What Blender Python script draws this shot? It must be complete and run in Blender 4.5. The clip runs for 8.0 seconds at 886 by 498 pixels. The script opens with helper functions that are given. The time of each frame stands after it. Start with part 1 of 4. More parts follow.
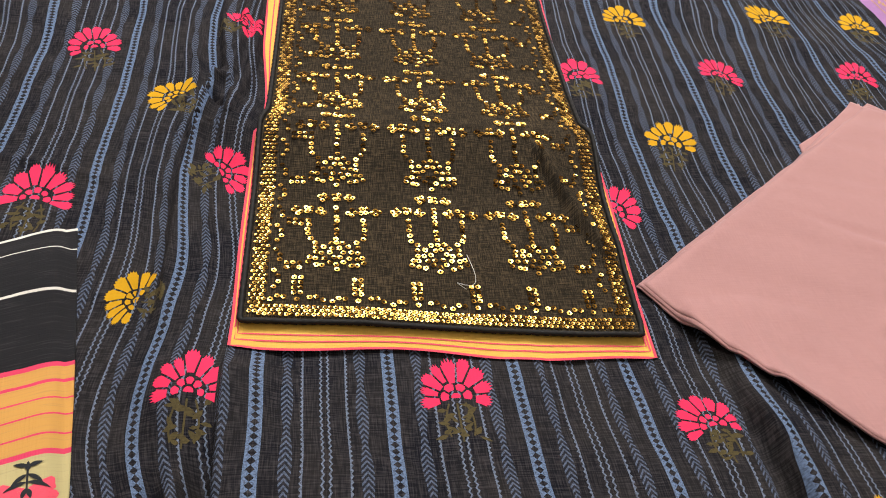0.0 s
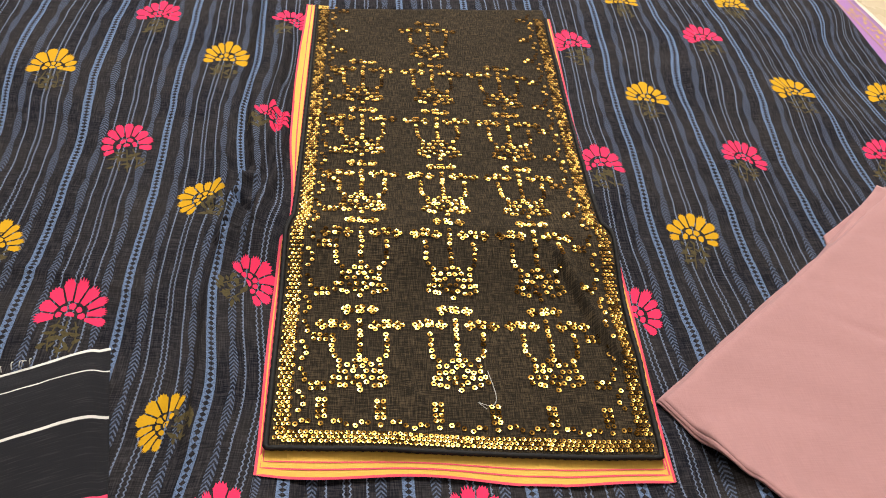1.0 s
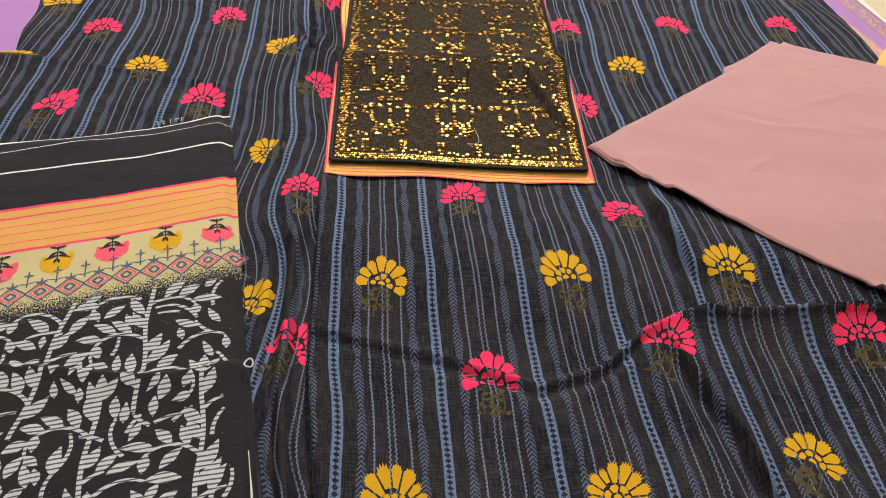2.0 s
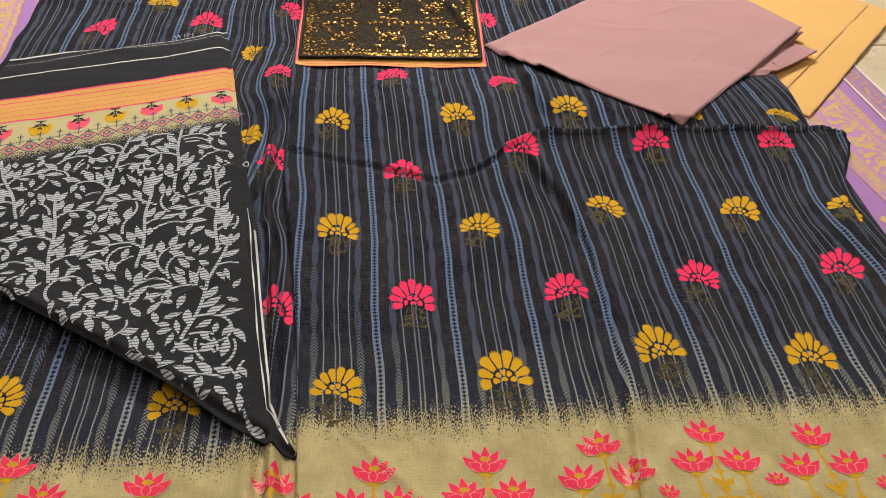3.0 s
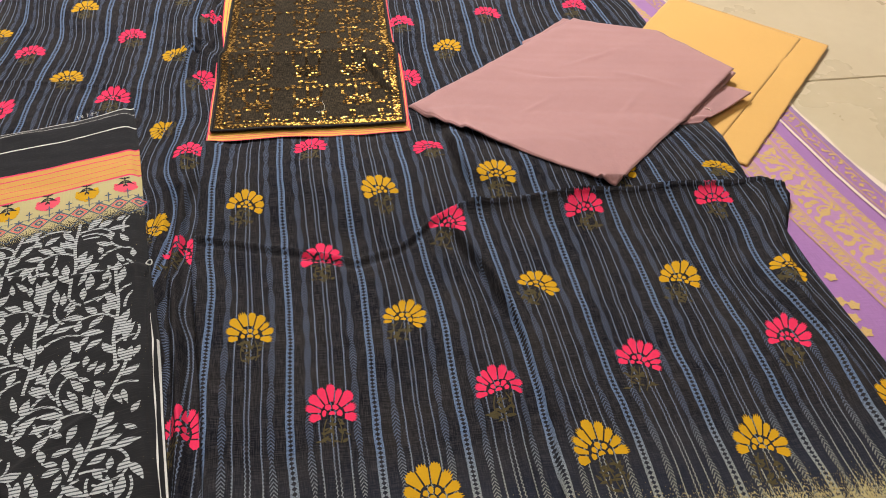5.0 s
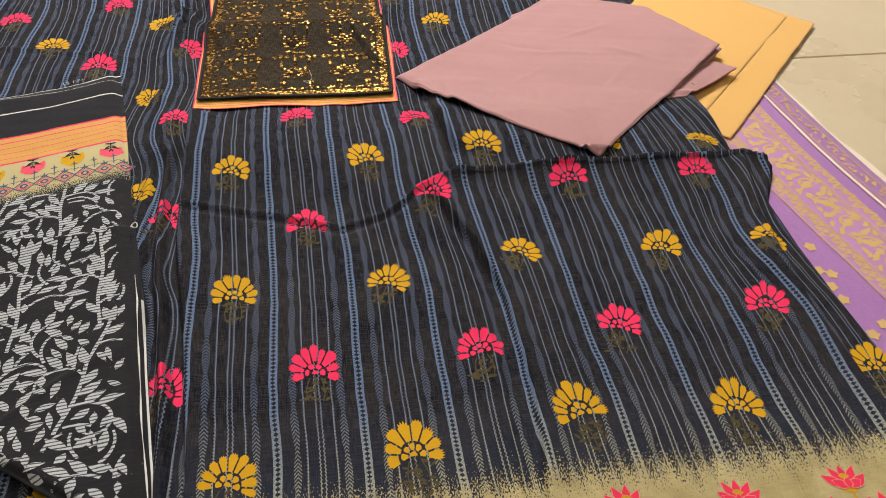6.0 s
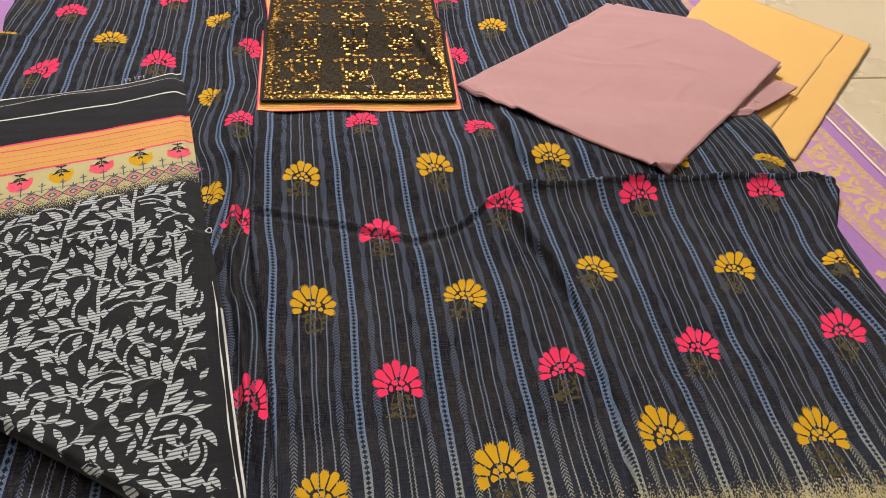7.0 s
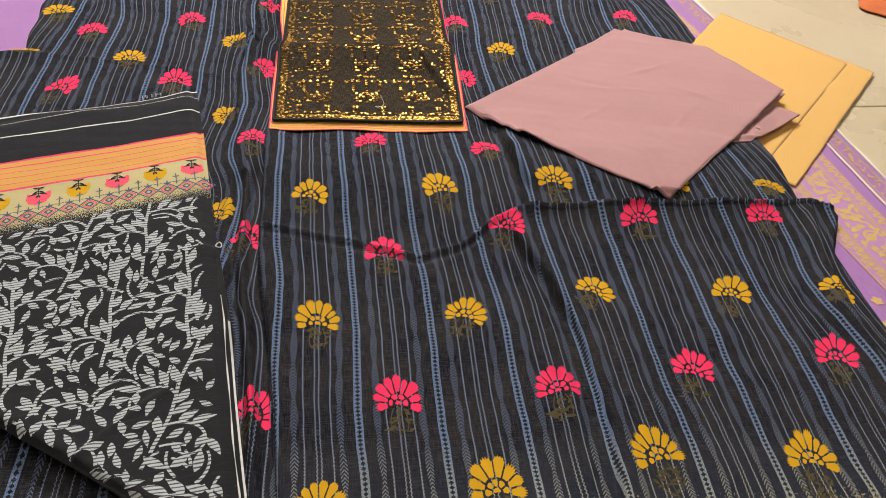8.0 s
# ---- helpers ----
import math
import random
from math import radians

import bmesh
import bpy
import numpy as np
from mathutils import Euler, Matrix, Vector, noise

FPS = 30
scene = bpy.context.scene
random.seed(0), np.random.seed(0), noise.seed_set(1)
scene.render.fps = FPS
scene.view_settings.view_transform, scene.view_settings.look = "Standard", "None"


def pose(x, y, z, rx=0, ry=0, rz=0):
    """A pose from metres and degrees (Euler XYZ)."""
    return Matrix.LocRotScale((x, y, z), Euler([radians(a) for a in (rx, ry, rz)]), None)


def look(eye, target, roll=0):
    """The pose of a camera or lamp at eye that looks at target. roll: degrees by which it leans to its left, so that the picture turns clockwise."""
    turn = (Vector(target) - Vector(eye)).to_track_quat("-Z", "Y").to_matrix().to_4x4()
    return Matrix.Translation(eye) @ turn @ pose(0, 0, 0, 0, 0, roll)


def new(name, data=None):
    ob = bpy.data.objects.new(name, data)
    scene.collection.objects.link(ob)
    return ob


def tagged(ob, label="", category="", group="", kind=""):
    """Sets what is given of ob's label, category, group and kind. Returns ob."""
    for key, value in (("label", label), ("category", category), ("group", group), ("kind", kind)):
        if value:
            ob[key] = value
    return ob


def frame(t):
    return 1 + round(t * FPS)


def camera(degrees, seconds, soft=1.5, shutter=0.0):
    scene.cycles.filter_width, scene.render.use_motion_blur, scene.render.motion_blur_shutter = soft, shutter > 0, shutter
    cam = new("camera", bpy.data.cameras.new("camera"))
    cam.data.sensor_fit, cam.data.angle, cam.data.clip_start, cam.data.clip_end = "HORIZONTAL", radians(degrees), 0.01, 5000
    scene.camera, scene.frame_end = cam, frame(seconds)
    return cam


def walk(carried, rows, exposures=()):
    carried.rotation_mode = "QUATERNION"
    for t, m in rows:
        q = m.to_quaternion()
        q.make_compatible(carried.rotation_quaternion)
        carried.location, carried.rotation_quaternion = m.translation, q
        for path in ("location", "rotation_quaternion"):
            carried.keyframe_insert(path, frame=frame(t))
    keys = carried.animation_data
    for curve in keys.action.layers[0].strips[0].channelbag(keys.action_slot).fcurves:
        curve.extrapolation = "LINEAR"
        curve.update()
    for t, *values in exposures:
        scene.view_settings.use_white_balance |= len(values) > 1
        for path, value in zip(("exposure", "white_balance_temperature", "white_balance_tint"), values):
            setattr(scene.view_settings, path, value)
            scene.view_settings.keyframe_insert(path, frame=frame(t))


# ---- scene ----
cam = camera(58.9, 8.0, soft=1.0)
PATH = [
    (0, (-0.101, -0.34, 0.438), (0.22, 1.036, -0.978), 10.7),
    (0.5, (-0.099, -0.261, 0.476), (0.189, 1.092, -0.968), 10.1),
    (1, (-0.099, -0.284, 0.507), (0.15, 1.101, -0.915), 8.6),
    (1.5, (-0.1, -0.394, 0.483), (0.095, 1.032, -0.905), 6.5),
    (2, (-0.09, -0.694, 0.537), (0.058, 0.758, -0.830), 4.6),
    (2.2, (-0.07, -0.833, 0.573), (0.07, 0.62, -0.794), 4.1),
    (3.3, (-0.029, -1.126, 0.638), (0.134, 0.33, -0.724), 2.3),
    (3.5, (-0.034, -1.134, 0.642), (0.133, 0.325, -0.716), 2.1),
    (4, (-0.024, -1.103, 0.655), (0.156, 0.36, -0.697), 1.4),
    (4.5, (-0.004, -1.023, 0.659), (0.218, 0.451, -0.675), 1.2),
    (4.7, (0.014, -0.998, 0.655), (0.244, 0.478, -0.675), 0.9),
    (5.8, (0.045, -1.028, 0.645), (0.306, 0.433, -0.696), 1.9),
    (6, (0.037, -1.027, 0.636), (0.296, 0.424, -0.716), 2.2),
    (6.5, (-0.027, -0.986, 0.634), (0.236, 0.447, -0.736), 3.5),
    (7, (-0.054, -0.992, 0.650), (0.217, 0.441, -0.719), 4.6),
    (7.5, (-0.04, -1.001, 0.658), (0.223, 0.442, -0.702), 5.0),
    (8, (-0.046, -1.009, 0.669), (0.196, 0.456, -0.671), 4.8),
]
walk(cam, [(t, look(eye, target, roll)) for t, eye, target, roll in PATH])

# world and light
world = bpy.data.worlds.new("world")
scene.world = world
world.use_nodes = True
world.node_tree.nodes["Background"].inputs["Color"].default_value = (1.0, 0.97, 0.92, 1)
world.node_tree.nodes["Background"].inputs["Strength"].default_value = 0.02
scene.view_settings.exposure = 0.0

CEILING = 2.7


def assumed_lamp(x, y, w, h, power, colour=(1.0, 0.965, 0.965)):
    data = bpy.data.lights.new("assumed_panel_light", "AREA")
    data.shape, data.size, data.size_y, data.energy, data.color = "RECTANGLE", w, h, power, colour
    ob = new("assumed_panel_light", data)
    ob.matrix_world = pose(x, y, CEILING - 0.045)
    return ob


# Main lamp, out of view, placed to suit the fold shading and sequin glints.
assumed_lamp(0.25, 2.1, 0.4, 1.2, 163)
# Two weak lamps added as fill, with no known source.
assumed_lamp(-1.3, 0.9, 0.4, 1.2, 14)
assumed_lamp(0.3, -1.4, 0.4, 1.2, 9)


# node arithmetic
class Nodes:
    def __init__(self, name):
        self.mat = bpy.data.materials.new(name)
        self.mat.use_nodes = True
        self.tree = self.mat.node_tree
        self.bsdf = self.tree.nodes["Principled BSDF"]

    def node(self, kind, **values):
        n = self.tree.nodes.new(kind)
        for key, value in values.items():
            self.put(n.inputs[key.replace("_", " ")], value)
        return n

    def put(self, socket, value):
        if isinstance(value, bpy.types.NodeSocket):
            self.tree.links.new(value, socket)
        else:
            socket.default_value = value

    def m(self, op, a, b=0.0, c=0.0):
        n = self.tree.nodes.new("ShaderNodeMath")
        n.operation = op
        for socket, value in zip(n.inputs, (a, b, c)):
            self.put(socket, value)
        return n.outputs[0]

    def mix(self, fac, a, b):
        n = self.tree.nodes.new("ShaderNodeMix")
        n.data_type = "RGBA"
        self.put(n.inputs[0], fac)
        for socket, value in ((n.inputs[6], a), (n.inputs[7], b)):
            self.put(socket, (*value, 1) if isinstance(value, tuple) and len(value) == 3 else value)
        return n.outputs[2]

    def uv(self):
        n = self.tree.nodes.new("ShaderNodeUVMap")
        s = self.tree.nodes.new("ShaderNodeSeparateXYZ")
        self.tree.links.new(n.outputs[0], s.inputs[0])
        return n.outputs[0], s.outputs[0], s.outputs[1]

    def at(self):
        return self.tree.nodes.new("ShaderNodeTexCoord").outputs["Object"]

    def scaled(self, vector, x, y, z):
        n = self.tree.nodes.new("ShaderNodeMapping")
        n.inputs["Scale"].default_value = (x, y, z)
        self.tree.links.new(vector, n.inputs["Vector"])
        return n.outputs[0]

    def noise(self, vector, scale, detail=3.0, rough=0.55):
        n = self.node("ShaderNodeTexNoise", Vector=vector, Scale=scale, Detail=detail, Roughness=rough)
        return n.outputs[0]

    def span(self, value, a, b, c=0.0, d=1.0):
        n = self.tree.nodes.new("ShaderNodeMapRange")
        for socket, v in zip(n.inputs, (value, a, b, c, d)):
            self.put(socket, v)
        return n.outputs[0]

    def tri(self, value, period):
        f = self.m("FRACT", self.m("DIVIDE", value, period))
        return self.m("MULTIPLY", self.m("ABSOLUTE", self.m("SUBTRACT", f, 0.5)), 2.0)

    def bump(self, height, strength, distance):
        n = self.node("ShaderNodeBump", Height=height, Strength=strength, Distance=distance)
        self.tree.links.new(n.outputs[0], self.bsdf.inputs["Normal"])

    def weave(self, vector, threads, strength=0.35, distance=0.0006):
        """The fine thread relief of woven cloth, with slubs, as bump; returns a value for colour."""
        a = self.noise(self.scaled(vector, threads * 0.06, threads, 1), 1.0, 2.0)
        b = self.noise(self.scaled(vector, threads, threads * 0.06, 1), 1.0, 2.0)
        s = self.m("ADD", a, b)
        self.bump(s, strength, distance)
        return s

    def done(self, colour, rough=0.9, metal=0.0, sheen=0.0):
        self.put(self.bsdf.inputs["Base Color"], (*colour, 1) if isinstance(colour, tuple) and len(colour) == 3 else colour)
        self.put(self.bsdf.inputs["Roughness"], rough)
        self.put(self.bsdf.inputs["Metallic"], metal)
        self.put(self.bsdf.inputs["Sheen Weight"], sheen)
        self.put(self.bsdf.inputs["Specular IOR Level"], 0.25)
        return self.mat


def cloth_material(name, colour, vary=0.15, threads=900, rough=0.85, sheen=0.1, strength=0.35):
    n = Nodes(name)
    at = n.at()
    w = n.weave(at, threads, strength)
    big = n.noise(at, 9.0, 4.0)
    f = n.m("ADD", n.m("MULTIPLY", n.m("SUBTRACT", w, 1.0), vary * 2.0), n.m("MULTIPLY", n.m("SUBTRACT", big, 0.5), vary))
    dark = tuple(c * 0.6 for c in colour)
    light = tuple(min(1, c * 1.4) for c in colour)
    return n.done(n.mix(n.m("ADD", f, 0.5), dark, light), rough, 0.0, sheen)


PERIOD = 0.0855
BEIGE = (0.47, 0.40, 0.19)


def shirt_material():
    n = Nodes("striped printed cotton")
    vec, u, v = n.uv()
    w = n.weave(vec, 1100, 0.4)
    x = n.m("MULTIPLY", n.m("SUBTRACT", n.m("FRACT", n.m("ADD", n.m("DIVIDE", u, PERIOD), 0.5)), 0.5), PERIOD)
    ax = n.m("ABSOLUTE", x)
    less = lambda a, b: n.m("LESS_THAN", a, b)
    both = lambda a, b: n.m("MULTIPLY", a, b)
    wear = n.span(n.noise(vec, 800.0, 2.0), 0.35, 0.62, 0.35, 1.0)
    # toothed lines beside the middle line
    tooth = both(less(ax, n.m("ADD", n.m("MULTIPLY", n.tri(v, 0.0036), 0.0013), 0.0142)), n.m("GREATER_THAN", ax, 0.0135))
    # scalloped middle pair
    mid = less(n.m("ABSOLUTE", n.m("SUBTRACT", ax, n.m("ADD", n.m("MULTIPLY", n.tri(v, 0.0044), 0.0013), 0.0016))), 0.0006)
    # broad blue stripe with a row of dark diamonds
    at = n.m("SUBTRACT", PERIOD / 2, ax)
    diamond = less(n.m("ADD", n.m("DIVIDE", at, 0.0027), n.tri(v, 0.0050)), 1.0)
    thick = both(less(at, 0.0043), n.m("SUBTRACT", 1.0, diamond))
    # leaf-shaped rows of chevrons
    cx = n.m("ABSOLUTE", n.m("SUBTRACT", ax, 0.0238))
    leaf = n.m("MULTIPLY", n.m("SINE", n.m("MULTIPLY", n.m("FRACT", n.m("DIVIDE", n.m("ADD", v, n.m("MULTIPLY", n.m("SIGN", x), 0.004)), 0.047)), math.pi)), 0.0021)
    leaf = n.m("ADD", leaf, 0.0018)
    chev = both(less(cx, leaf), less(n.m("FRACT", n.m("DIVIDE", n.m("ADD", v, n.m("MULTIPLY", cx, 1.2)), 0.0040)), 0.45))
    # ground colour: brownish black, uneven
    patch = n.span(n.noise(vec, 14.0, 4.0), 0.35, 0.7)
    ground = n.mix(patch, (0.0068, 0.0074, 0.0115), (0.0250, 0.0225, 0.0210))
    ground = n.mix(n.span(w, 0.9, 1.35), ground, (0.054, 0.049, 0.051))
    # towards the hem the print dissolves into the beige border
    t = n.span(v, -0.712, -0.615)
    pale = n.m("SUBTRACT", 1.0, n.span(v, -0.675, -0.560))
    grain = n.m("ADD", n.m("MULTIPLY", n.noise(n.scaled(vec, 900, 350, 1), 1.0, 1.0), 0.75), n.m("MULTIPLY", n.noise(n.scaled(vec, 120, 14, 1), 1.0, 2.0), 0.25))
    hem = n.m("GREATER_THAN", grain, n.span(t, 0.0, 1.0, 0.24, 0.84))
    hem = n.m("MAXIMUM", hem, less(v, -0.714))
    ground = n.mix(n.m("MULTIPLY", pale, 0.6), ground, (0.028, 0.036, 0.058))
    line = n.mix(pale, (0.175, 0.215, 0.300), (0.42, 0.41, 0.29))
    blue = n.mix(pale, (0.150, 0.215, 0.345), (0.40, 0.40, 0.30))
    grey = n.mix(pale, (0.130, 0.165, 0.245), (0.42, 0.41, 0.29))
    fill = n.mix(both(less(cx, leaf), 0.15), ground, n.mix(pale, (0.034, 0.044, 0.070), (0.06, 0.07, 0.08)))
    col = n.mix(both(chev, n.m("MULTIPLY", wear, 0.85)), fill, grey)
    col = n.mix(both(tooth, wear), col, line)
    col = n.mix(both(mid, wear), col, line)
    col = n.mix(both(thick, wear), col, blue)
    beige = n.mix(n.span(n.m("ADD", n.m("MULTIPLY", w, 0.5), n.noise(vec, 25.0, 3.0)), 0.7, 1.3), (0.30, 0.24, 0.105), (0.52, 0.44, 0.22))
    col = n.mix(hem, col, beige)
    # dark grains along the very hem
    foot = n.m("GREATER_THAN", grain, n.span(v, -0.845, -0.775, 0.42, 0.78))
    col = n.mix(both(foot, less(v, -0.76)), col, (0.055, 0.045, 0.028))
    n.done(col, 0.95)
    n.bsdf.inputs["Specular IOR Level"].default_value = 0.05
    return n.mat


def ramp_material():
    """Bands of the shawl, by the distance from its end."""
    n = Nodes("banded shawl cotton")
    vec, a, v = n.uv()
    w = n.weave(vec, 800, 0.4)
    black, white, pink, gold = (0.010, 0.010, 0.012), (0.66, 0.64, 0.58), (0.66, 0.05, 0.12), (0.58, 0.305, 0.075)
    ramp = n.tree.nodes.new("ShaderNodeValToRGB")
    ramp.color_ramp.interpolation = "CONSTANT"
    stops = [(0.0, white), (0.0022, black), (0.0215, white), (0.0234, black), (0.0615, white), (0.0634, black), (0.123, pink), (0.1265, gold)]
    for k in range(4):
        stops += [(0.1357 + 0.0122 * k, pink), (0.1373 + 0.0122 * k, gold)]
    stops += [(0.183, pink), (0.1865, BEIGE)]
    cr = ramp.color_ramp
    while len(cr.elements) < len(stops):
        cr.elements.new(0.9)
    for e, (p, c) in zip(cr.elements, stops):
        e.position, e.color = p / 0.3, (*c, 1)
    wob = n.m("ADD", v, n.m("MULTIPLY", n.m("SUBTRACT", n.noise(vec, 60.0, 2.0), 0.5), 0.0016))
    n.put(ramp.inputs[0], n.m("DIVIDE", wob, 0.3))
    grain = n.noise(n.scaled(vec, 800, 450, 1), 1.0, 2.0)
    fade = n.m("GREATER_THAN", n.span(v, 0.238, 0.285), n.span(grain, 0.25, 0.75))
    col = n.mix(fade, ramp.outputs[0], (0.011, 0.011, 0.012))
    slub = n.span(n.noise(n.scaled(vec, 40, 900, 1), 1.0, 2.0), 0.55, 0.75, 0.0, 0.35)
    col = n.mix(slub, col, n.mix(0.5, col, (0.12, 0.11, 0.11)))
    return n.done(col, 0.9, 0.0, 0.05)


def hatched_material():
    n = Nodes("white leaf print")
    at = n.at()
    s = n.tree.nodes.new("ShaderNodeSeparateXYZ")
    n.tree.links.new(at, s.inputs[0])
    along = n.m("ADD", n.m("MULTIPLY", s.outputs[1], 0.97), n.m("MULTIPLY", s.outputs[0], -0.22))
    along = n.m("ADD", along, n.m("MULTIPLY", n.noise(at, 30.0, 2.0), 0.004))
    f = n.m("FRACT", n.m("DIVIDE", along, 0.0041))
    gap = n.m("GREATER_THAN", f, n.span(n.noise(at, 120.0, 2.0), 0.3, 0.7, 0.56, 0.74))
    n.weave(at, 800, 0.3)
    return n.done(n.mix(gap, (0.44, 0.46, 0.455), (0.075, 0.082, 0.086)), 0.9)


def print_material(name, colour, worn=0.2):
    n = Nodes(name)
    at = n.at()
    w = n.weave(at, 1000, 0.3)
    f = n.m("ADD", n.span(n.noise(at, 700.0, 2.0), 0.45, 0.75, 0.0, worn), n.m("MULTIPLY", n.span(w, 0.8, 1.3), worn * 0.5))
    return n.done(n.mix(f, colour, tuple(c * 0.55 for c in colour)), 0.88)


def tile_material():
    n = Nodes("polished cream floor tile")
    at = n.at()
    info = n.tree.nodes.new("ShaderNodeObjectInfo")
    a = n.noise(at, 3.0, 5.0)
    b = n.noise(at, 40.0, 4.0)
    col = n.mix(n.span(n.m("ADD", a, n.m("MULTIPLY", b, 0.3)), 0.4, 0.9), (0.49, 0.40, 0.255), (0.60, 0.51, 0.345))
    col = n.mix(n.m("MULTIPLY", info.outputs["Random"], 0.25), col, (0.52, 0.42, 0.29))
    n.bump(b, 0.006, 0.001)
    m = n.done(col, n.span(a, 0.3, 0.7, 0.24, 0.32))
    n.bsdf.inputs["Specular IOR Level"].default_value = 0.5
    return m


def plain_material(name, colour, rough=0.8, metal=0.0, spread=0.1):
    n = Nodes(name)
    at = n.at()
    f = n.span(n.noise(at, 25.0, 4.0), 0.3, 0.7)
    n.bump(n.noise(at, 180.0, 3.0), 0.08, 0.001)
    return n.done(n.mix(f, tuple(c * (1 - spread) for c in colour), tuple(min(1, c * (1 + spread)) for c in colour)), rough, metal)


def net_material():
    """Open dark weave with paler threads showing."""
    n = Nodes("dark olive net cloth")
    vec = n.at()
    a = n.noise(n.scaled(vec, 90, 1500, 1), 1.0, 2.0)
    b = n.noise(n.scaled(vec, 1500, 90, 1), 1.0, 2.0)
    w = n.m("ADD", a, b)
    n.bump(w, 0.5, 0.0008)
    big = n.noise(vec, 14.0, 4.0)
    f = n.m("MULTIPLY", n.span(w, 0.92, 1.28), n.span(big, 0.25, 0.75, 0.5, 1.0))
    n.done(n.mix(f, (0.017, 0.0135, 0.009), (0.110, 0.080, 0.045)), 0.9)
    n.bsdf.inputs["Specular IOR Level"].default_value = 0.1
    return n.mat


def sequin_material():
    n = Nodes("gold sequin")
    geo = n.tree.nodes.new("ShaderNodeNewGeometry")
    r = geo.outputs["Random Per Island"]
    m = n.done(n.mix(r, (0.12, 0.055, 0.008), (0.52, 0.295, 0.06)), n.span(r, 0.0, 1.0, 0.13, 0.34), 1.0)
    return m


SHIRT = shirt_material()
SHAWL = ramp_material()
HATCH = hatched_material()
PINK = print_material("pink petal print", (0.80, 0.030, 0.105))
GOLDEN = print_material("golden yellow petal print", (0.57, 0.312, 0.005))
OLIVE = print_material("olive leaf print", (0.085, 0.066, 0.024), 0.8)
OCHRE = print_material("ochre stem print", (0.56, 0.31, 0.015), 0.5)
LOTUS = print_material("coral lotus print", (0.76, 0.035, 0.085))
CORAL = print_material("coral blossom print", (0.76, 0.085, 0.13))
INK = print_material("dark ink print", (0.02, 0.022, 0.025), 0.3)
SLATE = print_material("slate blue print", (0.07, 0.11, 0.16), 0.5)
PALE = print_material("pale outline print", (0.72, 0.36, 0.26), 0.3)
WHITE = print_material("white selvedge thread", (0.66, 0.65, 0.60), 0.4)
PANEL = net_material()
CORD = plain_material("black piping cord", (0.012, 0.011, 0.010), 0.7)
TRIM = cloth_material("golden trim cotton", (0.74, 0.43, 0.08), 0.12)
SEQUIN = sequin_material()
ROSE = cloth_material("dusty rose cotton", (0.41, 0.216, 0.205), 0.12, 1300, 0.8, 0.25, 0.2)
YELLOW = cloth_material("pale yellow cotton", (0.67, 0.385, 0.105), 0.08, 1300, 0.8, 0.2, 0.2)
PURPLE = cloth_material("violet silk", (0.335, 0.155, 0.375), 0.25, 900, 0.55, 0.3, 0.3)
PAISLEY = print_material("ochre woven vine", (0.60, 0.40, 0.155), 0.35)
LILAC = cloth_material("lilac woven border", (0.44, 0.225, 0.41), 0.15, 700)
CREAM = cloth_material("cream cotton edge", (0.74, 0.60, 0.47), 0.1)
RUST = cloth_material("rust orange cotton", (0.55, 0.14, 0.04), 0.15)
BROWN = cloth_material("brown wool cloth", (0.14, 0.06, 0.045), 0.2)
TILE = tile_material()
GROUT = plain_material("grey tile grout", (0.36, 0.295, 0.20), 0.95)
# Unseen walls, coloured dark to cut bounce light and reflections in the sequins.
WALL = plain_material("dark unseen wall", (0.17, 0.14, 0.11), 0.9, 0.0, 0.04)
PAINT = plain_material("white ceiling paint", (0.80, 0.78, 0.74), 0.9, 0.0, 0.03)
METAL = plain_material("white enamelled metal", (0.75, 0.74, 0.72), 0.4)


# Glowing face for the assumed ceiling fixtures.
def glow_material():
    n = Nodes("lamp diffuser")
    n.bsdf.inputs["Emission Color"].default_value = (1.0, 0.955, 0.88, 1)
    n.bsdf.inputs["Emission Strength"].default_value = 6.0
    return n.done((0.8, 0.8, 0.78), 0.5)


GLOW = glow_material()


# meshes
def link(name, verts, faces, materials, parent=None, label="", face_mats=None, smooth=True, uvs=None):
    mesh = bpy.data.meshes.new(name)
    mesh.from_pydata(verts, [], faces)
    for m in materials:
        mesh.materials.append(m)
    if face_mats is not None:
        mesh.polygons.foreach_set("material_index", face_mats)
    if smooth:
        mesh.polygons.foreach_set("use_smooth", [True] * len(mesh.polygons))
    if uvs is not None:
        layer = mesh.uv_layers.new(name="print")
        idx = np.empty(len(mesh.loops), dtype=np.int32)
        mesh.loops.foreach_get("vertex_index", idx)
        layer.data.foreach_set("uv", np.asarray(uvs, dtype=np.float32)[idx].ravel())
    mesh.update()
    ob = new(name, mesh)
    if parent is not None:
        ob.parent = parent
    if label:
        tagged(ob, label)
    return ob


def box(name, x0, x1, y0, y1, z0, z1, material, parent=None):
    v = [(x, y, z) for x in (x0, x1) for y in (y0, y1) for z in (z0, z1)]
    f = [(0, 1, 3, 2), (4, 6, 7, 5), (0, 4, 5, 1), (2, 3, 7, 6), (0, 2, 6, 4), (1, 5, 7, 3)]
    return link(name, v, f, [material], parent, smooth=False)


def grid_faces(n, m, start=0):
    i, j = np.meshgrid(np.arange(n - 1), np.arange(m - 1), indexing="ij")
    a = (start + i * m + j).ravel()
    return np.stack([a, a + m, a + m + 1, a + 1], 1)


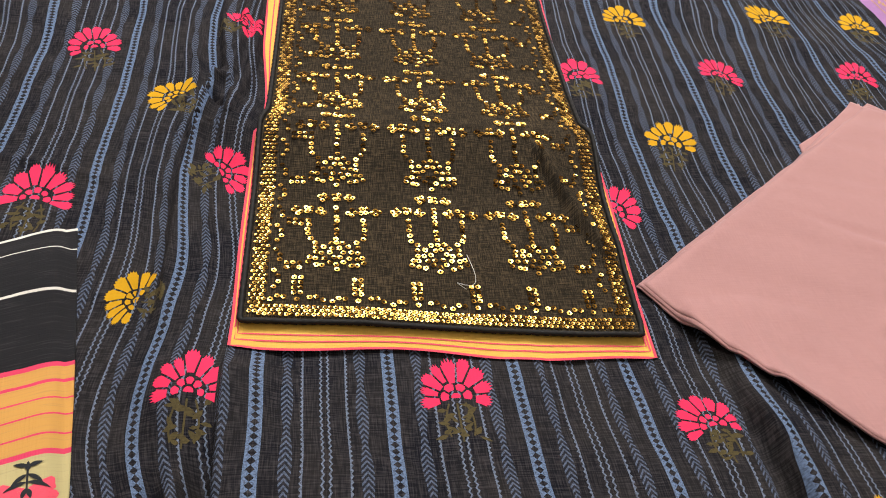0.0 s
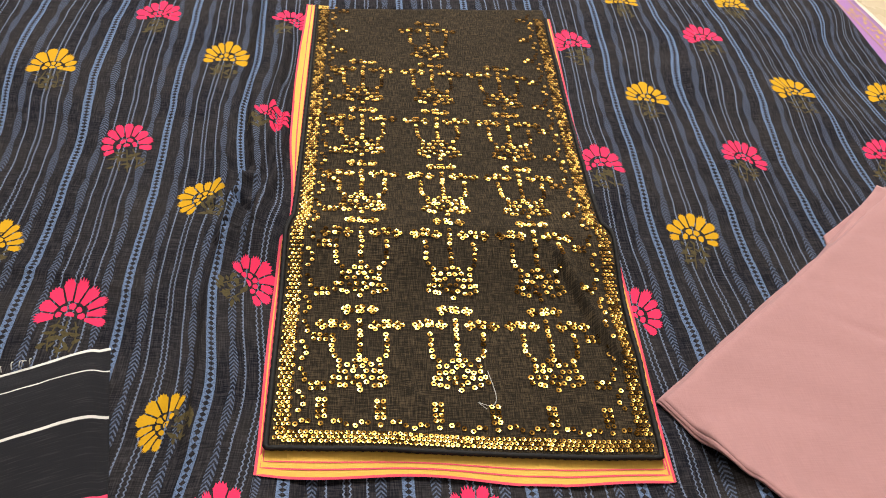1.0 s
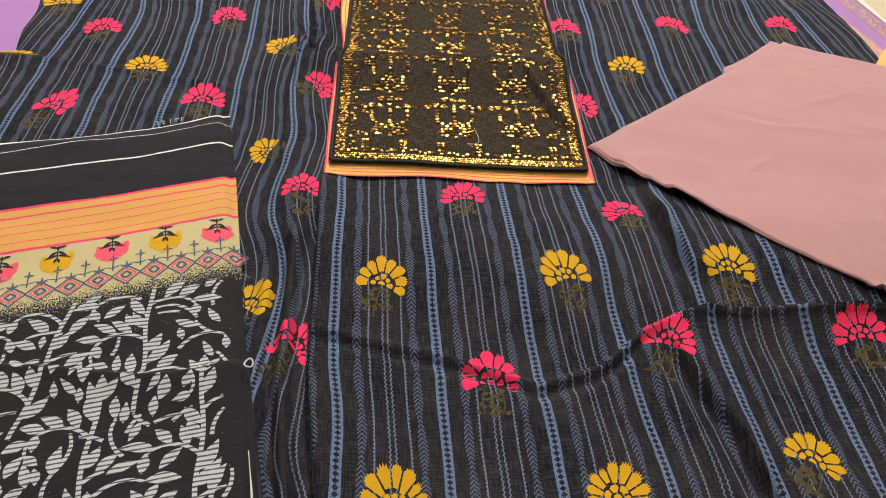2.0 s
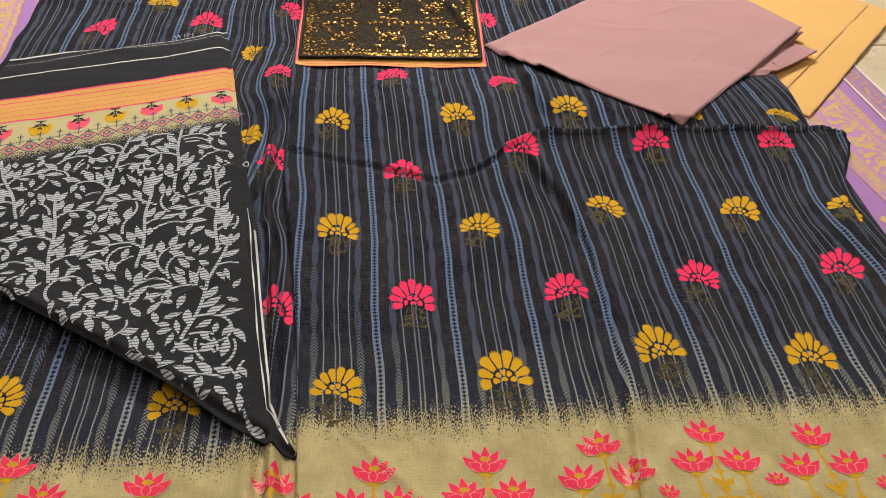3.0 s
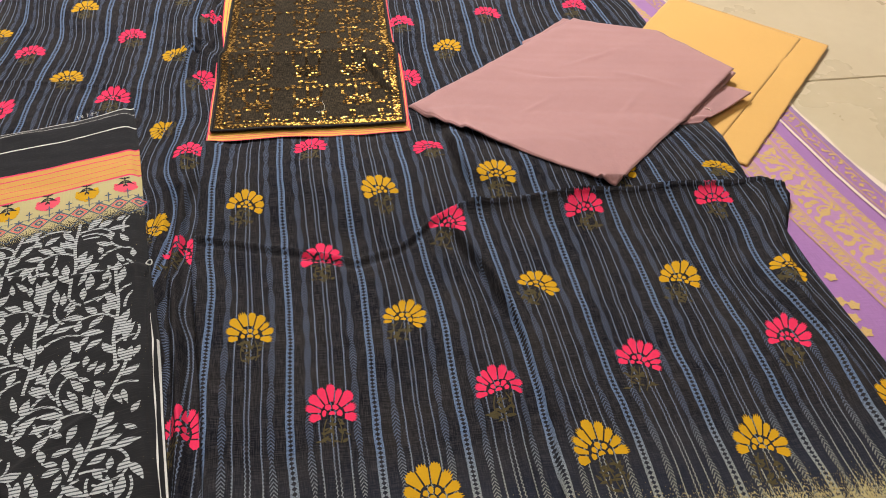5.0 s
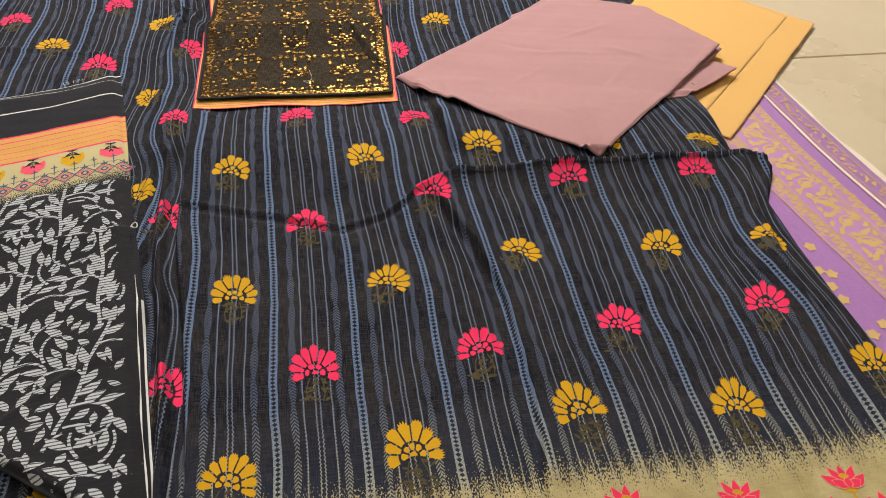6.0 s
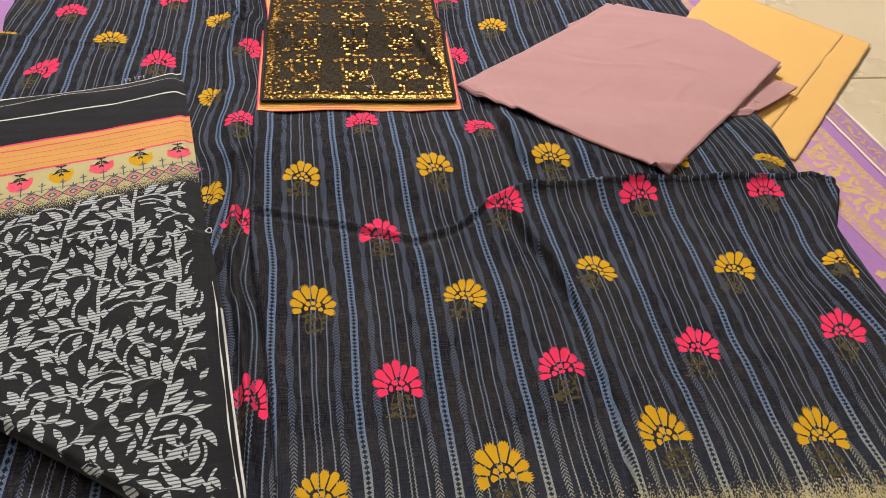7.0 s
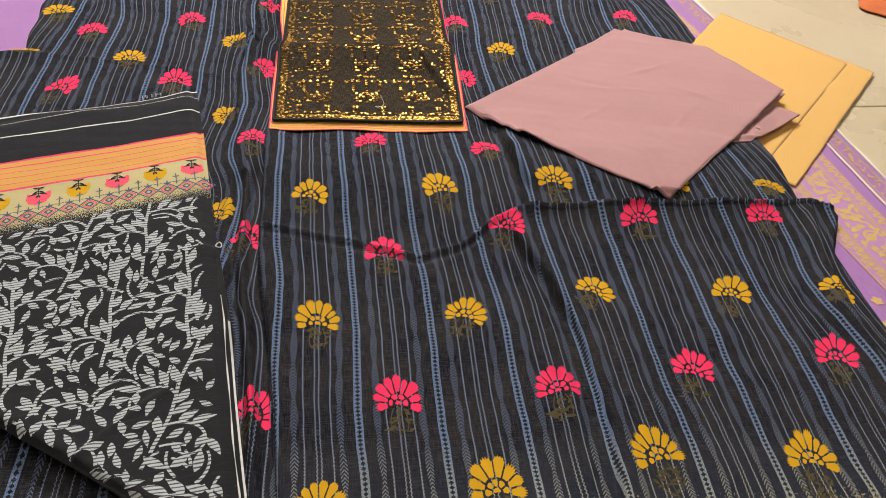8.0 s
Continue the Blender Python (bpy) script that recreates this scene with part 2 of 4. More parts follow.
def sheet(name, X, Y, Z, material, parent=None, label="", uvs=None, thick=0.0012):
    """A cloth from grids of places; thick: how thick it is."""
    n, m = X.shape
    verts = np.stack([X.ravel(), Y.ravel(), Z.ravel()], 1)
    uvs = verts[:, :2] if uvs is None else uvs
    f = grid_faces(n, m)
    a = verts[f[0]]
    if np.cross(a[1] - a[0], a[2] - a[0])[2] < 0:
        f = f[:, ::-1]
    ob = link(name, verts.tolist(), f.tolist(), [material], parent, label, uvs=uvs)
    if thick:
        s = ob.modifiers.new("thickness", "SOLIDIFY")
        s.thickness, s.offset = thick, -1
    return ob


class Print:
    """Gathers flat printed or sewn shapes that follow a cloth's surface."""

    def __init__(self, height, lift=0.0003, limit=None):
        self.limit, self.height, self.lift, self.verts, self.faces, self.mats, self.step = limit, height, lift, [], [], [], 0

    def patch(self, X, Y, mat=0, lift=0.0):
        n, m = X.shape
        if self.limit:
            X = np.minimum(X, self.limit(Y))
        self.step += 1
        Z = self.height(X, Y) + self.lift + lift + self.step * 1e-6
        f = grid_faces(n, m, len(self.verts))
        ax, ay, bx, by = X[1, 0] - X[0, 0], Y[1, 0] - Y[0, 0], X[-1, -1] - X[0, 0], Y[-1, -1] - Y[0, 0]
        if ax * by - ay * bx < 0:
            f = f[:, ::-1]
        self.verts += np.stack([X.ravel(), Y.ravel(), Z.ravel()], 1).tolist()
        self.faces += f.tolist()
        self.mats += [mat] * len(f)

    def ribbon(self, px, py, width, mat=0, lift=0.0, taper=False):
        px, py = np.asarray(px, float), np.asarray(py, float)
        tx, ty = np.gradient(px), np.gradient(py)
        l = np.hypot(tx, ty) + 1e-9
        w = np.broadcast_to(np.asarray(width, float), px.shape) / 2
        if taper:
            w = w * np.linspace(1, 0.4, len(px))
        nx, ny = -ty / l * w, tx / l * w
        self.patch(np.stack([px - nx, px, px + nx], 1), np.stack([py - ny, py, py + ny], 1), mat, lift)

    def leaf(self, x, y, heading, length, width, mat=0, bend=0.0, n=6, lift=0.0, blunt=0.8):
        t = np.linspace(0, 1, n)
        a = heading + bend * t
        px = x + np.concatenate([[0], np.cumsum(np.cos(a[:-1]) * length / (n - 1))])
        py = y + np.concatenate([[0], np.cumsum(np.sin(a[:-1]) * length / (n - 1))])
        self.ribbon(px, py, width * np.maximum(np.sin(np.pi * t ** blunt), 0.06), mat, lift)

    def build(self, name, materials, parent, label=""):
        return link(name, self.verts, self.faces, materials, parent, label, self.mats)


def bilinear(c, n, m):
    """Grids between the corners c: near left, near right, far right, far left."""
    s, t = np.meshgrid(np.linspace(0, 1, n), np.linspace(0, 1, m), indexing="ij")
    at = lambda k: (1 - s) * (1 - t) * c[0][k] + s * (1 - t) * c[1][k] + s * t * c[2][k] + (1 - s) * t * c[3][k]
    return s, t, at(0), at(1)


def ripple(X, Y, scale, seed=0.0):
    """Smooth, cheap unevenness, about -1 to 1."""
    a, b, p = X * scale, Y * scale, seed * 1.7
    return (np.sin(a * 1.0 + 1.3 * np.sin(b * 0.7 + p) + p) * np.cos(b * 1.1 + 0.9 * np.sin(a * 0.6 - p) + 2 * p)
            + 0.6 * np.sin(a * 2.3 + b * 1.7 + p + 1.1 * np.sin(b * 1.9 + p)) * np.cos(b * 2.6 - a * 0.8 + p)) / 1.6


def smooth(t):
    t = np.clip(t, 0, 1)
    return t * t * (3 - 2 * t)


# the room; its walls and ceiling are assumed, out of view
def shell():
    floor = tagged(new("floor"), "polished cream floor tiles with thin grey joints", "floor", kind="structure")
    box("bed", -2.9, 2.9, -3.0, 4.5, -0.06, -0.004, GROUT, floor)
    # Unseen walls that close the room and give the sequins a dim reflection.
    for name, label, b in (("wall_north", "assumed wall out of view, dark to dim sequin reflections", (-3.0, 3.0, 4.5, 4.6, -0.06, CEILING)), ("wall_south", "assumed wall out of view, dark to dim sequin reflections", (-3.0, 3.0, -3.1, -3.0, -0.06, CEILING)),
                           ("wall_east", "assumed wall out of view, dark to dim sequin reflections", (2.9, 3.0, -3.0, 4.5, -0.06, CEILING)), ("wall_west", "assumed wall out of view, dark to dim sequin reflections", (-3.0, -2.9, -3.0, 4.5, -0.06, CEILING))):
        tagged(box(name, *b, WALL), label, "wall", kind="structure")
    tagged(box("ceiling", -3.0, 3.0, -3.1, 4.6, CEILING, CEILING + 0.1, PAINT), "plain white painted ceiling", "ceiling", kind="structure")
    return floor


def assumed_fixture(x, y):
    lamp = tagged(new("assumed_ceiling_light"), "assumed long white ceiling light out of view, with frosted diffuser", "lamp", "ceiling lights")
    lamp.location = (x, y, CEILING)
    box("housing", -0.22, 0.22, -0.62, 0.62, -0.03, 0, METAL, lamp)
    box("diffuser", -0.2, 0.2, -0.6, 0.6, -0.04, -0.0302, GLOW, lamp)


floor = shell()
# Assumed housings for the three unseen lamps, fill lamps included.
for place in ((0.25, 2.1), (-1.3, 0.9), (0.3, -1.4)):
    assumed_fixture(*place)


# the striped suit length: its lie on the floor
def line_x(y, ys, xs):
    o = np.argsort(ys)
    return np.interp(y, np.asarray(ys)[o], np.asarray(xs)[o])


def fold(d, high, run, sharp=0.004):
    """A fold: flat before d = 0, a quick rise there, then a slow fall over run."""
    return high * smooth((d + sharp / 2) / sharp) * np.exp(-np.maximum(d, 0) / run)


BODY_Y = (0.0, -0.1, -0.296, -0.459, -0.589, -0.70, -0.92)
BODY_X = (-0.157, -0.156, -0.153, -0.131, -0.118, -0.112, -0.102)
CREASE_X = (-0.16, -0.05, 0.04, 0.095, 0.14, 0.183, 0.407, 0.586, 0.63)
CREASE_Y = (-0.250, -0.269, -0.300, -0.284, -0.248, -0.232, -0.228, -0.229, -0.246)


def shirt_height(X, Y):
    flat = smooth((np.abs(X + 0.005) - 0.12) / 0.05)
    flat = np.where((Y > 0.02) & (Y < 0.62), flat, 1.0)
    z = 0.0075 - 0.003 * smooth((-0.42 - Y) / 0.08) + 0.016 * np.exp(-((Y + 0.15) / 0.085) ** 2) * smooth((X + 0.17) / 0.04) * smooth((-0.005 - Y) / 0.05) + flat * (0.0022 * ripple(X, Y, 16, 1) + 0.0011 * ripple(X, Y, 42, 2) + 0.0026 * ripple(X * 3.0, Y * 0.45, 14, 5) + 0.0006 * ripple(X * 2, Y * 0.7, 55, 6))
    # left fold of the front layer
    d = X - line_x(Y, BODY_Y, BODY_X)
    below = smooth((-0.015 - Y) / 0.04)
    z = z + below * (fold(d, 0.018, 0.05) + smooth((-0.09 - Y) / 0.05) * (-0.013 * np.exp(-((d + 0.006) / 0.006) ** 2) - 0.007 * np.exp(-((d + 0.033) / 0.005) ** 2) + 0.013 * np.exp(-((d + 0.021) / 0.006) ** 2) + 0.007 * np.exp(-((d + 0.043) / 0.008) ** 2)))
    z = z + 0.017 * np.exp(-((X + 0.180) / 0.028) ** 2) * np.exp(-((Y + 0.065) / 0.06) ** 2)
    # crease across the front, standing up as an edge on its right
    d = Y - np.interp(X, CREASE_X, CREASE_Y)
    high = (0.006 + 0.0125 * smooth((X - 0.05) / 0.15)) * (1 - 0.4 * smooth((X - 0.3) / 0.25))
    on = smooth((X + 0.16) / 0.02)
    z = z + on * high * np.where(d < 0, np.exp(np.minimum(d, 0) / 0.034), np.exp(-(np.maximum(d, 0) / 0.0045) ** 2))
    z = z - on * 0.006 * np.exp(-((d + 0.009) / 0.006) ** 2) * (X < 0.17) * smooth((0.17 - X) / 0.05)
    # cloth behind that edge lies on a further layer
    z = z + 0.007 * smooth((X - 0.185) / 0.012) * smooth((d + 0.002) / 0.004) * smooth((0.03 - Y) / 0.05)
    # long folds of the lower right
    d = X - line_x(Y, (-0.23, -0.34, -0.43, -0.55, -0.64, -0.74, -0.9), (0.150, 0.192, 0.212, 0.216, 0.208, 0.192, 0.18))
    z = z + smooth((-0.24 - Y) / 0.06) * (fold(d, 0.012, 0.04, 0.006) - 0.006 * np.exp(-((d + 0.007) / 0.006) ** 2) + 0.006 * np.exp(-((d + 0.03) / 0.008) ** 2))
    d = X - line_x(Y, (-0.22, -0.25, -0.32, -0.41, -0.5, -0.6, -0.9), (0.582, 0.580, 0.566, 0.552, 0.548, 0.552, 0.56))
    z = z + smooth((-0.225 - Y) / 0.03) * (0.012 * np.exp(-(np.minimum(d, 0) / 0.02) ** 2) * (d < 0) + 0.012 * np.exp(-(np.maximum(d, 0) / 0.006) ** 2) * (d >= 0))
    d = Y - (-0.66 - 0.25 * (X - 0.17))
    z = z + 0.004 * np.exp(-((X - 0.20 - 0.15 * d) / 0.006) ** 2) * smooth((-0.6 - Y) / 0.05)
    # bunched folds beside the neck panel
    up = smooth((Y + 0.02) / 0.05)
    d = X - line_x(Y, (0.0, 0.15, 0.2, 0.25, 0.3, 0.4, 0.6, 0.85), (-0.20, -0.205, -0.2, -0.197, -0.183, -0.196, -0.20, -0.2))
    near = np.exp(-((Y - 0.235) / 0.045) ** 2)
    z = z + up * (fold(d + 0.005, 0.011 + 0.021 * near, 0.016, 0.006) - 0.006 * np.exp(-((d + 0.018) / 0.006) ** 2) + (0.003 + 0.010 * near) * np.exp(-((d - 0.022) / 0.006) ** 2)) * (X < -0.135)
    z = z + 0.008 * np.exp(-((X + 0.17) / 0.012) ** 2) * np.exp(-((Y - 0.225) / 0.025) ** 2)
    z = z + 0.010 * np.exp(-((Y - 0.268 - 0.5 * (X + 0.2)) / 0.005) ** 2) * np.exp(-((X + 0.2) / 0.02) ** 2)
    z = z + 0.013 * np.exp(-((X + 0.163) / 0.013) ** 2) * np.exp(-((Y - 0.195) / 0.038) ** 2)
    pinch = (Y - 0.247) + 0.9 * (X + 0.195)
    z = z - 0.011 * np.exp(-(pinch / 0.004) ** 2) * np.exp(-((X + 0.195) / 0.016) ** 2)
    for x0, x1, high in ((-0.182, -0.168, 0.006), (-0.168, -0.152, 0.005), (-0.215, -0.205, 0.004)):
        d = X - (x0 + (x1 - x0) * (Y - 0.26) / 0.3)
        z = z + high * (np.exp(-(d / 0.005) ** 2) - 0.9 * np.exp(-((d - 0.009) / 0.004) ** 2)) * smooth((Y - 0.25) / 0.05) * smooth((0.6 - Y) / 0.1)
    # right of the panel
    d = X - line_x(Y, (-0.21, -0.06, 0.02, 0.1, 0.22), (0.20, 0.188, 0.178, 0.172, 0.15))
    z = z + smooth((Y + 0.2) / 0.03) * smooth((0.025 - Y) / 0.03) * (0.3 + 0.7 * smooth((-0.05 - Y) / 0.05)) * (fold(d, 0.012, 0.035, 0.005) - 0.006 * np.exp(-((d + 0.007) / 0.006) ** 2))
    # a tuck at the far left
    d = Y - 0.209
    z = z + smooth((-0.515 - X) / 0.02) * 0.010 * np.where(d < 0, np.exp(np.minimum(d, 0) / 0.02), np.exp(-(np.maximum(d, 0) / 0.004) ** 2))
    d = Y - (0.205 - 0.25 * (X + 0.5))
    z = z + 0.0025 * np.exp(-(d / 0.005) ** 2) * smooth((-0.22 - X) / 0.05) * smooth((X + 0.53) / 0.03)
    # crumpled hem
    z = z + smooth((-0.66 - Y) / 0.04) * (0.0004 * ripple(X, Y, 80, 2) + 0.004 * np.exp(-((X - 0.185 + 0.3 * (Y + 0.7)) / 0.006) ** 2) + 0.003 * np.exp(-((X + 0.012 + 0.9 * (Y + 0.74)) / 0.006) ** 2) * smooth((Y + 0.79) / 0.02))
    z = z + 0.0022 * np.exp(-((Y + 0.755 - 0.12 * X) / 0.006) ** 2) * np.exp(-((X + 0.0) / 0.04) ** 2)
    return np.maximum(z, 0.0035)


# flowers: column of the printed lattice, place, turn in degrees, width and height against the usual
LEFT_PINK = ((-2, -0.175, -0.052, 0, 0.95, 0.95), (-2, -0.165, -0.249, -25, 0.85, 1), (-2, -0.142, -0.518, -25, 0.9, 1), (-4, -0.309, 0.129, 0, 1.05, 1), (-2, -0.172, 0.157, -62, 1.05, 0.62), (-4, -0.311, 0.34, 12, 1, 1), (-2, -0.174, 0.381, -62, 1.0, 0.6), (-4, -0.321, 0.58, 0, 1, 0.95), (-2, -0.165, 0.578, -25, 0.9, 0.9), (-6, -0.47, 0.295, 8, 1, 0.95), (-6, -0.474, 0.112, -20, 0.85, 1.2))
LEFT_YELLOW = ((-3, -0.226, 0.027, 74, 1.05, 0.52), (-3, -0.209, -0.201, -25, 0.8, 1), (-3, -0.232, 0.264, 58, 1.1, 0.62), (-5, -0.392, 0.204, 8, 1.05, 0.9), (-5, -0.41, 0.464, 5, 1, 1), (-3, -0.236, 0.502, 0, 1, 1), (-7, -0.543, 0.368, 15, 1.1, 0.9), (-7, -0.56, 0.222, 0, 1.1, 0.4), (-3, -0.232, -0.634, 5, 1.05, 1), (-5, -0.398, -0.621, -20, 1, 1))
FRONT_PINK = ((0, -0.009, -0.052, 0, 1, 0.95), (2, 0.157, -0.08, 10, 0.9, 0.75), (0, 0.0, -0.288, 0, 1.02, 0.9), (2, 0.161, -0.254, -25, 0.95, 0.9), (4, 0.337, -0.247, 0, 1.05, 0.85), (6, 0.514, -0.245, 0, 1.0, 0.85), (0, 0.002, -0.51, 0, 1.02, 1.02), (2, 0.173, -0.503, 0, 1.05, 1), (4, 0.332, -0.488, -18, 1.02, 1), (6, 0.508, -0.476, -15, 1, 1.05))
FRONT_YELLOW = ((-1, -0.091, -0.189, -12, 0.98, 0.9), (1, 0.078, -0.174, 12, 0.98, 1.02), (3, 0.237, -0.171, -5, 1.05, 1), (5, 0.405, -0.18, -15, 1, 1), (7, 0.544, -0.191, -20, 0.95, 0.45), (-1, -0.081, -0.401, 0, 1, 1), (1, 0.089, -0.393, -18, 1, 0.9), (3, 0.249, -0.37, -32, 1, 0.85), (5, 0.422, -0.373, -22, 1, 1), (7, 0.554, -0.385, -35, 0.9, 0.65), (-1, -0.076, -0.63, -10, 1, 1), (1, 0.088, -0.615, 5, 1.12, 1.1), (3, 0.253, -0.593, 10, 1.08, 1.1), (5, 0.415, -0.605, -12, 1.05, 1.08), (7, 0.58, -0.577, -10, 1, 1))
FAR_PINK = ((2, 0.154, 0.136, -35, 0.95, 1), (2, 0.162, 0.336, 0, 1, 0.95), (4, 0.327, 0.354, -15, 1, 1), (6, 0.499, 0.368, -20, 0.95, 1.05), (2, 0.175, 0.57, 10, 0.95, 1.05), (4, 0.357, 0.605, 8, 1, 1.05))
FAR_YELLOW = ((3, 0.233, 0.234, -12, 1, 1), (3, 0.245, 0.461, -8, 1, 1), (5, 0.435, 0.487, 8, 1.05, 1.1), (7, 0.56, 0.486, -12, 0.95, 1), (3, 0.265, 0.685, 0, 1, 1), (5, 0.43, 0.7, 0, 1, 1))

LEFT_ROWS = np.array(LEFT_PINK + LEFT_YELLOW)
RIGHT_ROWS = np.array(FRONT_PINK + FRONT_YELLOW + FAR_PINK + FAR_YELLOW)


def stripe_shift(X, Y):
    """How far the printed columns lie from an even spacing, as the cloth was laid."""
    def by(rows):
        num, den = np.zeros_like(X), np.full_like(X, 1e-6)
        for col, x, y, *_ in rows:
            w = np.exp(-((X - x) ** 2 + ((Y - y) * 0.9) ** 2) / (2 * 0.055 ** 2)) + 1e-5 / ((X - x) ** 2 + (Y - y) ** 2 + 0.01)
            num, den = num + w * (x - col * PERIOD), den + w
        return num / den
    edge = np.where(Y < 0.01, line_x(Y, BODY_Y, BODY_X), 0.0)
    return np.where(X < edge, by(LEFT_ROWS), by(RIGHT_ROWS))


def suit_length():
    ys = np.arange(-0.90, 0.8501, 0.003)
    s = np.linspace(0, 1, 480)
    S, Y = np.meshgrid(s, ys, indexing="ij")
    left = line_x(Y, (0.85, 0.4, 0.25, 0.213, 0.205, 0.0, -0.4, -0.9), (-0.57, -0.578, -0.568, -0.562, -0.60, -0.60, -0.605, -0.61))
    right = line_x(Y, (0.85, 0.70, 0.572, 0.29, 0.0, -0.218, -0.229, -0.252, -0.31, -0.393, -0.47, -0.6, -0.9), (0.60, 0.605, 0.602, 0.614, 0.588, 0.583, 0.620, 0.626, 0.592, 0.590, 0.592, 0.60, 0.62))
    left = left + 0.002 * np.sin(Y * 60)
    X = left + (right - left) * S
    Z = shirt_height(X, Y)
    rim = np.minimum(np.minimum(S, 1 - S) * 1.2, np.minimum(Y + 0.90, 0.85 - Y))
    Z = Z - (Z - 0.0035) * np.exp(-(rim / 0.004) ** 2) * (Y < 0.8)
    u = X - stripe_shift(X, Y) + 0.0013 * ripple(X, Y, 24, 11)
    v = Y + 0.028 * smooth((-0.08 - X) / 0.08) * smooth((-0.5 - Y) / 0.1) + 0.004 * ripple(X, Y, 20, 3)
    shirt = tagged(new("suit_length"), "charcoal cotton suit length with blue stripes and printed flowers", "fabric")
    sheet("cloth", X, Y, Z, SHIRT, shirt, "striped charcoal cotton with a beige lotus hem", np.stack([u.ravel(), v.ravel()], 1), 0)
    return shirt


def turned(x, y, x0, y0, turn, sx=1.0, sy=1.0):
    c, s = math.cos(radians(turn)), math.sin(radians(turn))
    return x0 + c * x * sx - s * y * sy, y0 + s * x * sx + c * y * sy


def petal(n0, n1, a0, a1, r0, r1, notch, gap=0.0):
    """A wedge-shaped petal with a frilled end, as grids; gap: the bare line to the next one."""
    t, k = np.meshgrid(np.linspace(0, 1, n0), np.linspace(-1, 1, n1), indexing="ij")
    mid, half = (a0 + a1) / 2, (a1 - a0) / 2
    end = r1 * (1 - 0.13 * np.abs(k) ** 3 - notch * np.cos(k * 7.5) ** 2)
    r = r0 + (end - r0) * t
    a = mid + np.maximum(half * (0.94 + 0.06 * t) - gap / np.maximum(r, 0.002), 0.05) * k
    return r * np.sin(a), r * np.cos(a)


def print_flower(parent, row, colour, rng):
    """A carnation: an uneven crown of frilled petals over an arc of small ones."""
    _, x0, y0, turn, w, h = row
    limit = (lambda Y: line_x(Y, BODY_Y, BODY_X) - 0.003) if x0 < -0.13 and y0 < -0.03 else None
    p = Print(shirt_height, 0.0003, limit)
    place = lambda X, Y: turned(X, Y - 0.0092, x0, y0, turn, w * 0.88, h * 1.12)
    count = rng.choice((8, 9, 9, 10))
    total = radians(rng.uniform(205, 228))
    cuts = np.cumsum([0] + [rng.uniform(0.8, 1.2) for _ in range(count)])
    cuts = (cuts / cuts[-1] - 0.5) * total
    for k in range(count):
        off = abs((cuts[k] + cuts[k + 1]) / 2)
        long = 0.0325 - 0.0052 * (off / 1.9) ** 2 + rng.uniform(-0.0028, 0.0014) + (0.0016 if off < 0.35 else 0)
        p.patch(*place(*petal(6, 11, cuts[k], cuts[k + 1], 0.0136 + rng.uniform(-0.0014, 0.0018), long, rng.uniform(0.04, 0.13), 0.00068)))
    inner = rng.choice((4, 5, 5))
    for k in range(inner):
        a0 = -radians(105) + k * radians(210) / inner
        p.patch(*place(*petal(4, 6, a0, a0 + radians(210) / inner, 0.0058 + rng.uniform(-0.0006, 0.001), rng.uniform(0.0108, 0.0126), 0.10, 0.0007)))
    p.patch(*place(*petal(3, 6, -1.5, 1.5, 0.0004, 0.0042, 0.06)))
    flower = p.build("flower", [colour], parent)
    q = Print(shirt_height, 0.0002, limit)
    for side in (-1, 0, 1):
        t = np.linspace(0, 1, 6)
        q.ribbon(*place(side * (0.006 + 0.004 * np.sin(t * 2.6)), -0.004 - (0.030 - 0.004 * abs(side)) * t), 0.0012)
        for k in range(7):
            lx, ly = side * 0.009 + rng.uniform(-0.004, 0.004), -0.007 - rng.uniform(0, 0.024)
            X, Y = place(np.array([lx]), np.array([ly]))
            q.leaf(X[0], Y[0], radians(turn + 90 - rng.choice((-1, 1)) * rng.uniform(25, 120)), rng.uniform(0.005, 0.0095) * w, rng.uniform(0.0024, 0.0042), 0, rng.uniform(-0.4, 0.4), 4)
    q.build("leaves", [OLIVE], flower, "faded olive printed leaves")


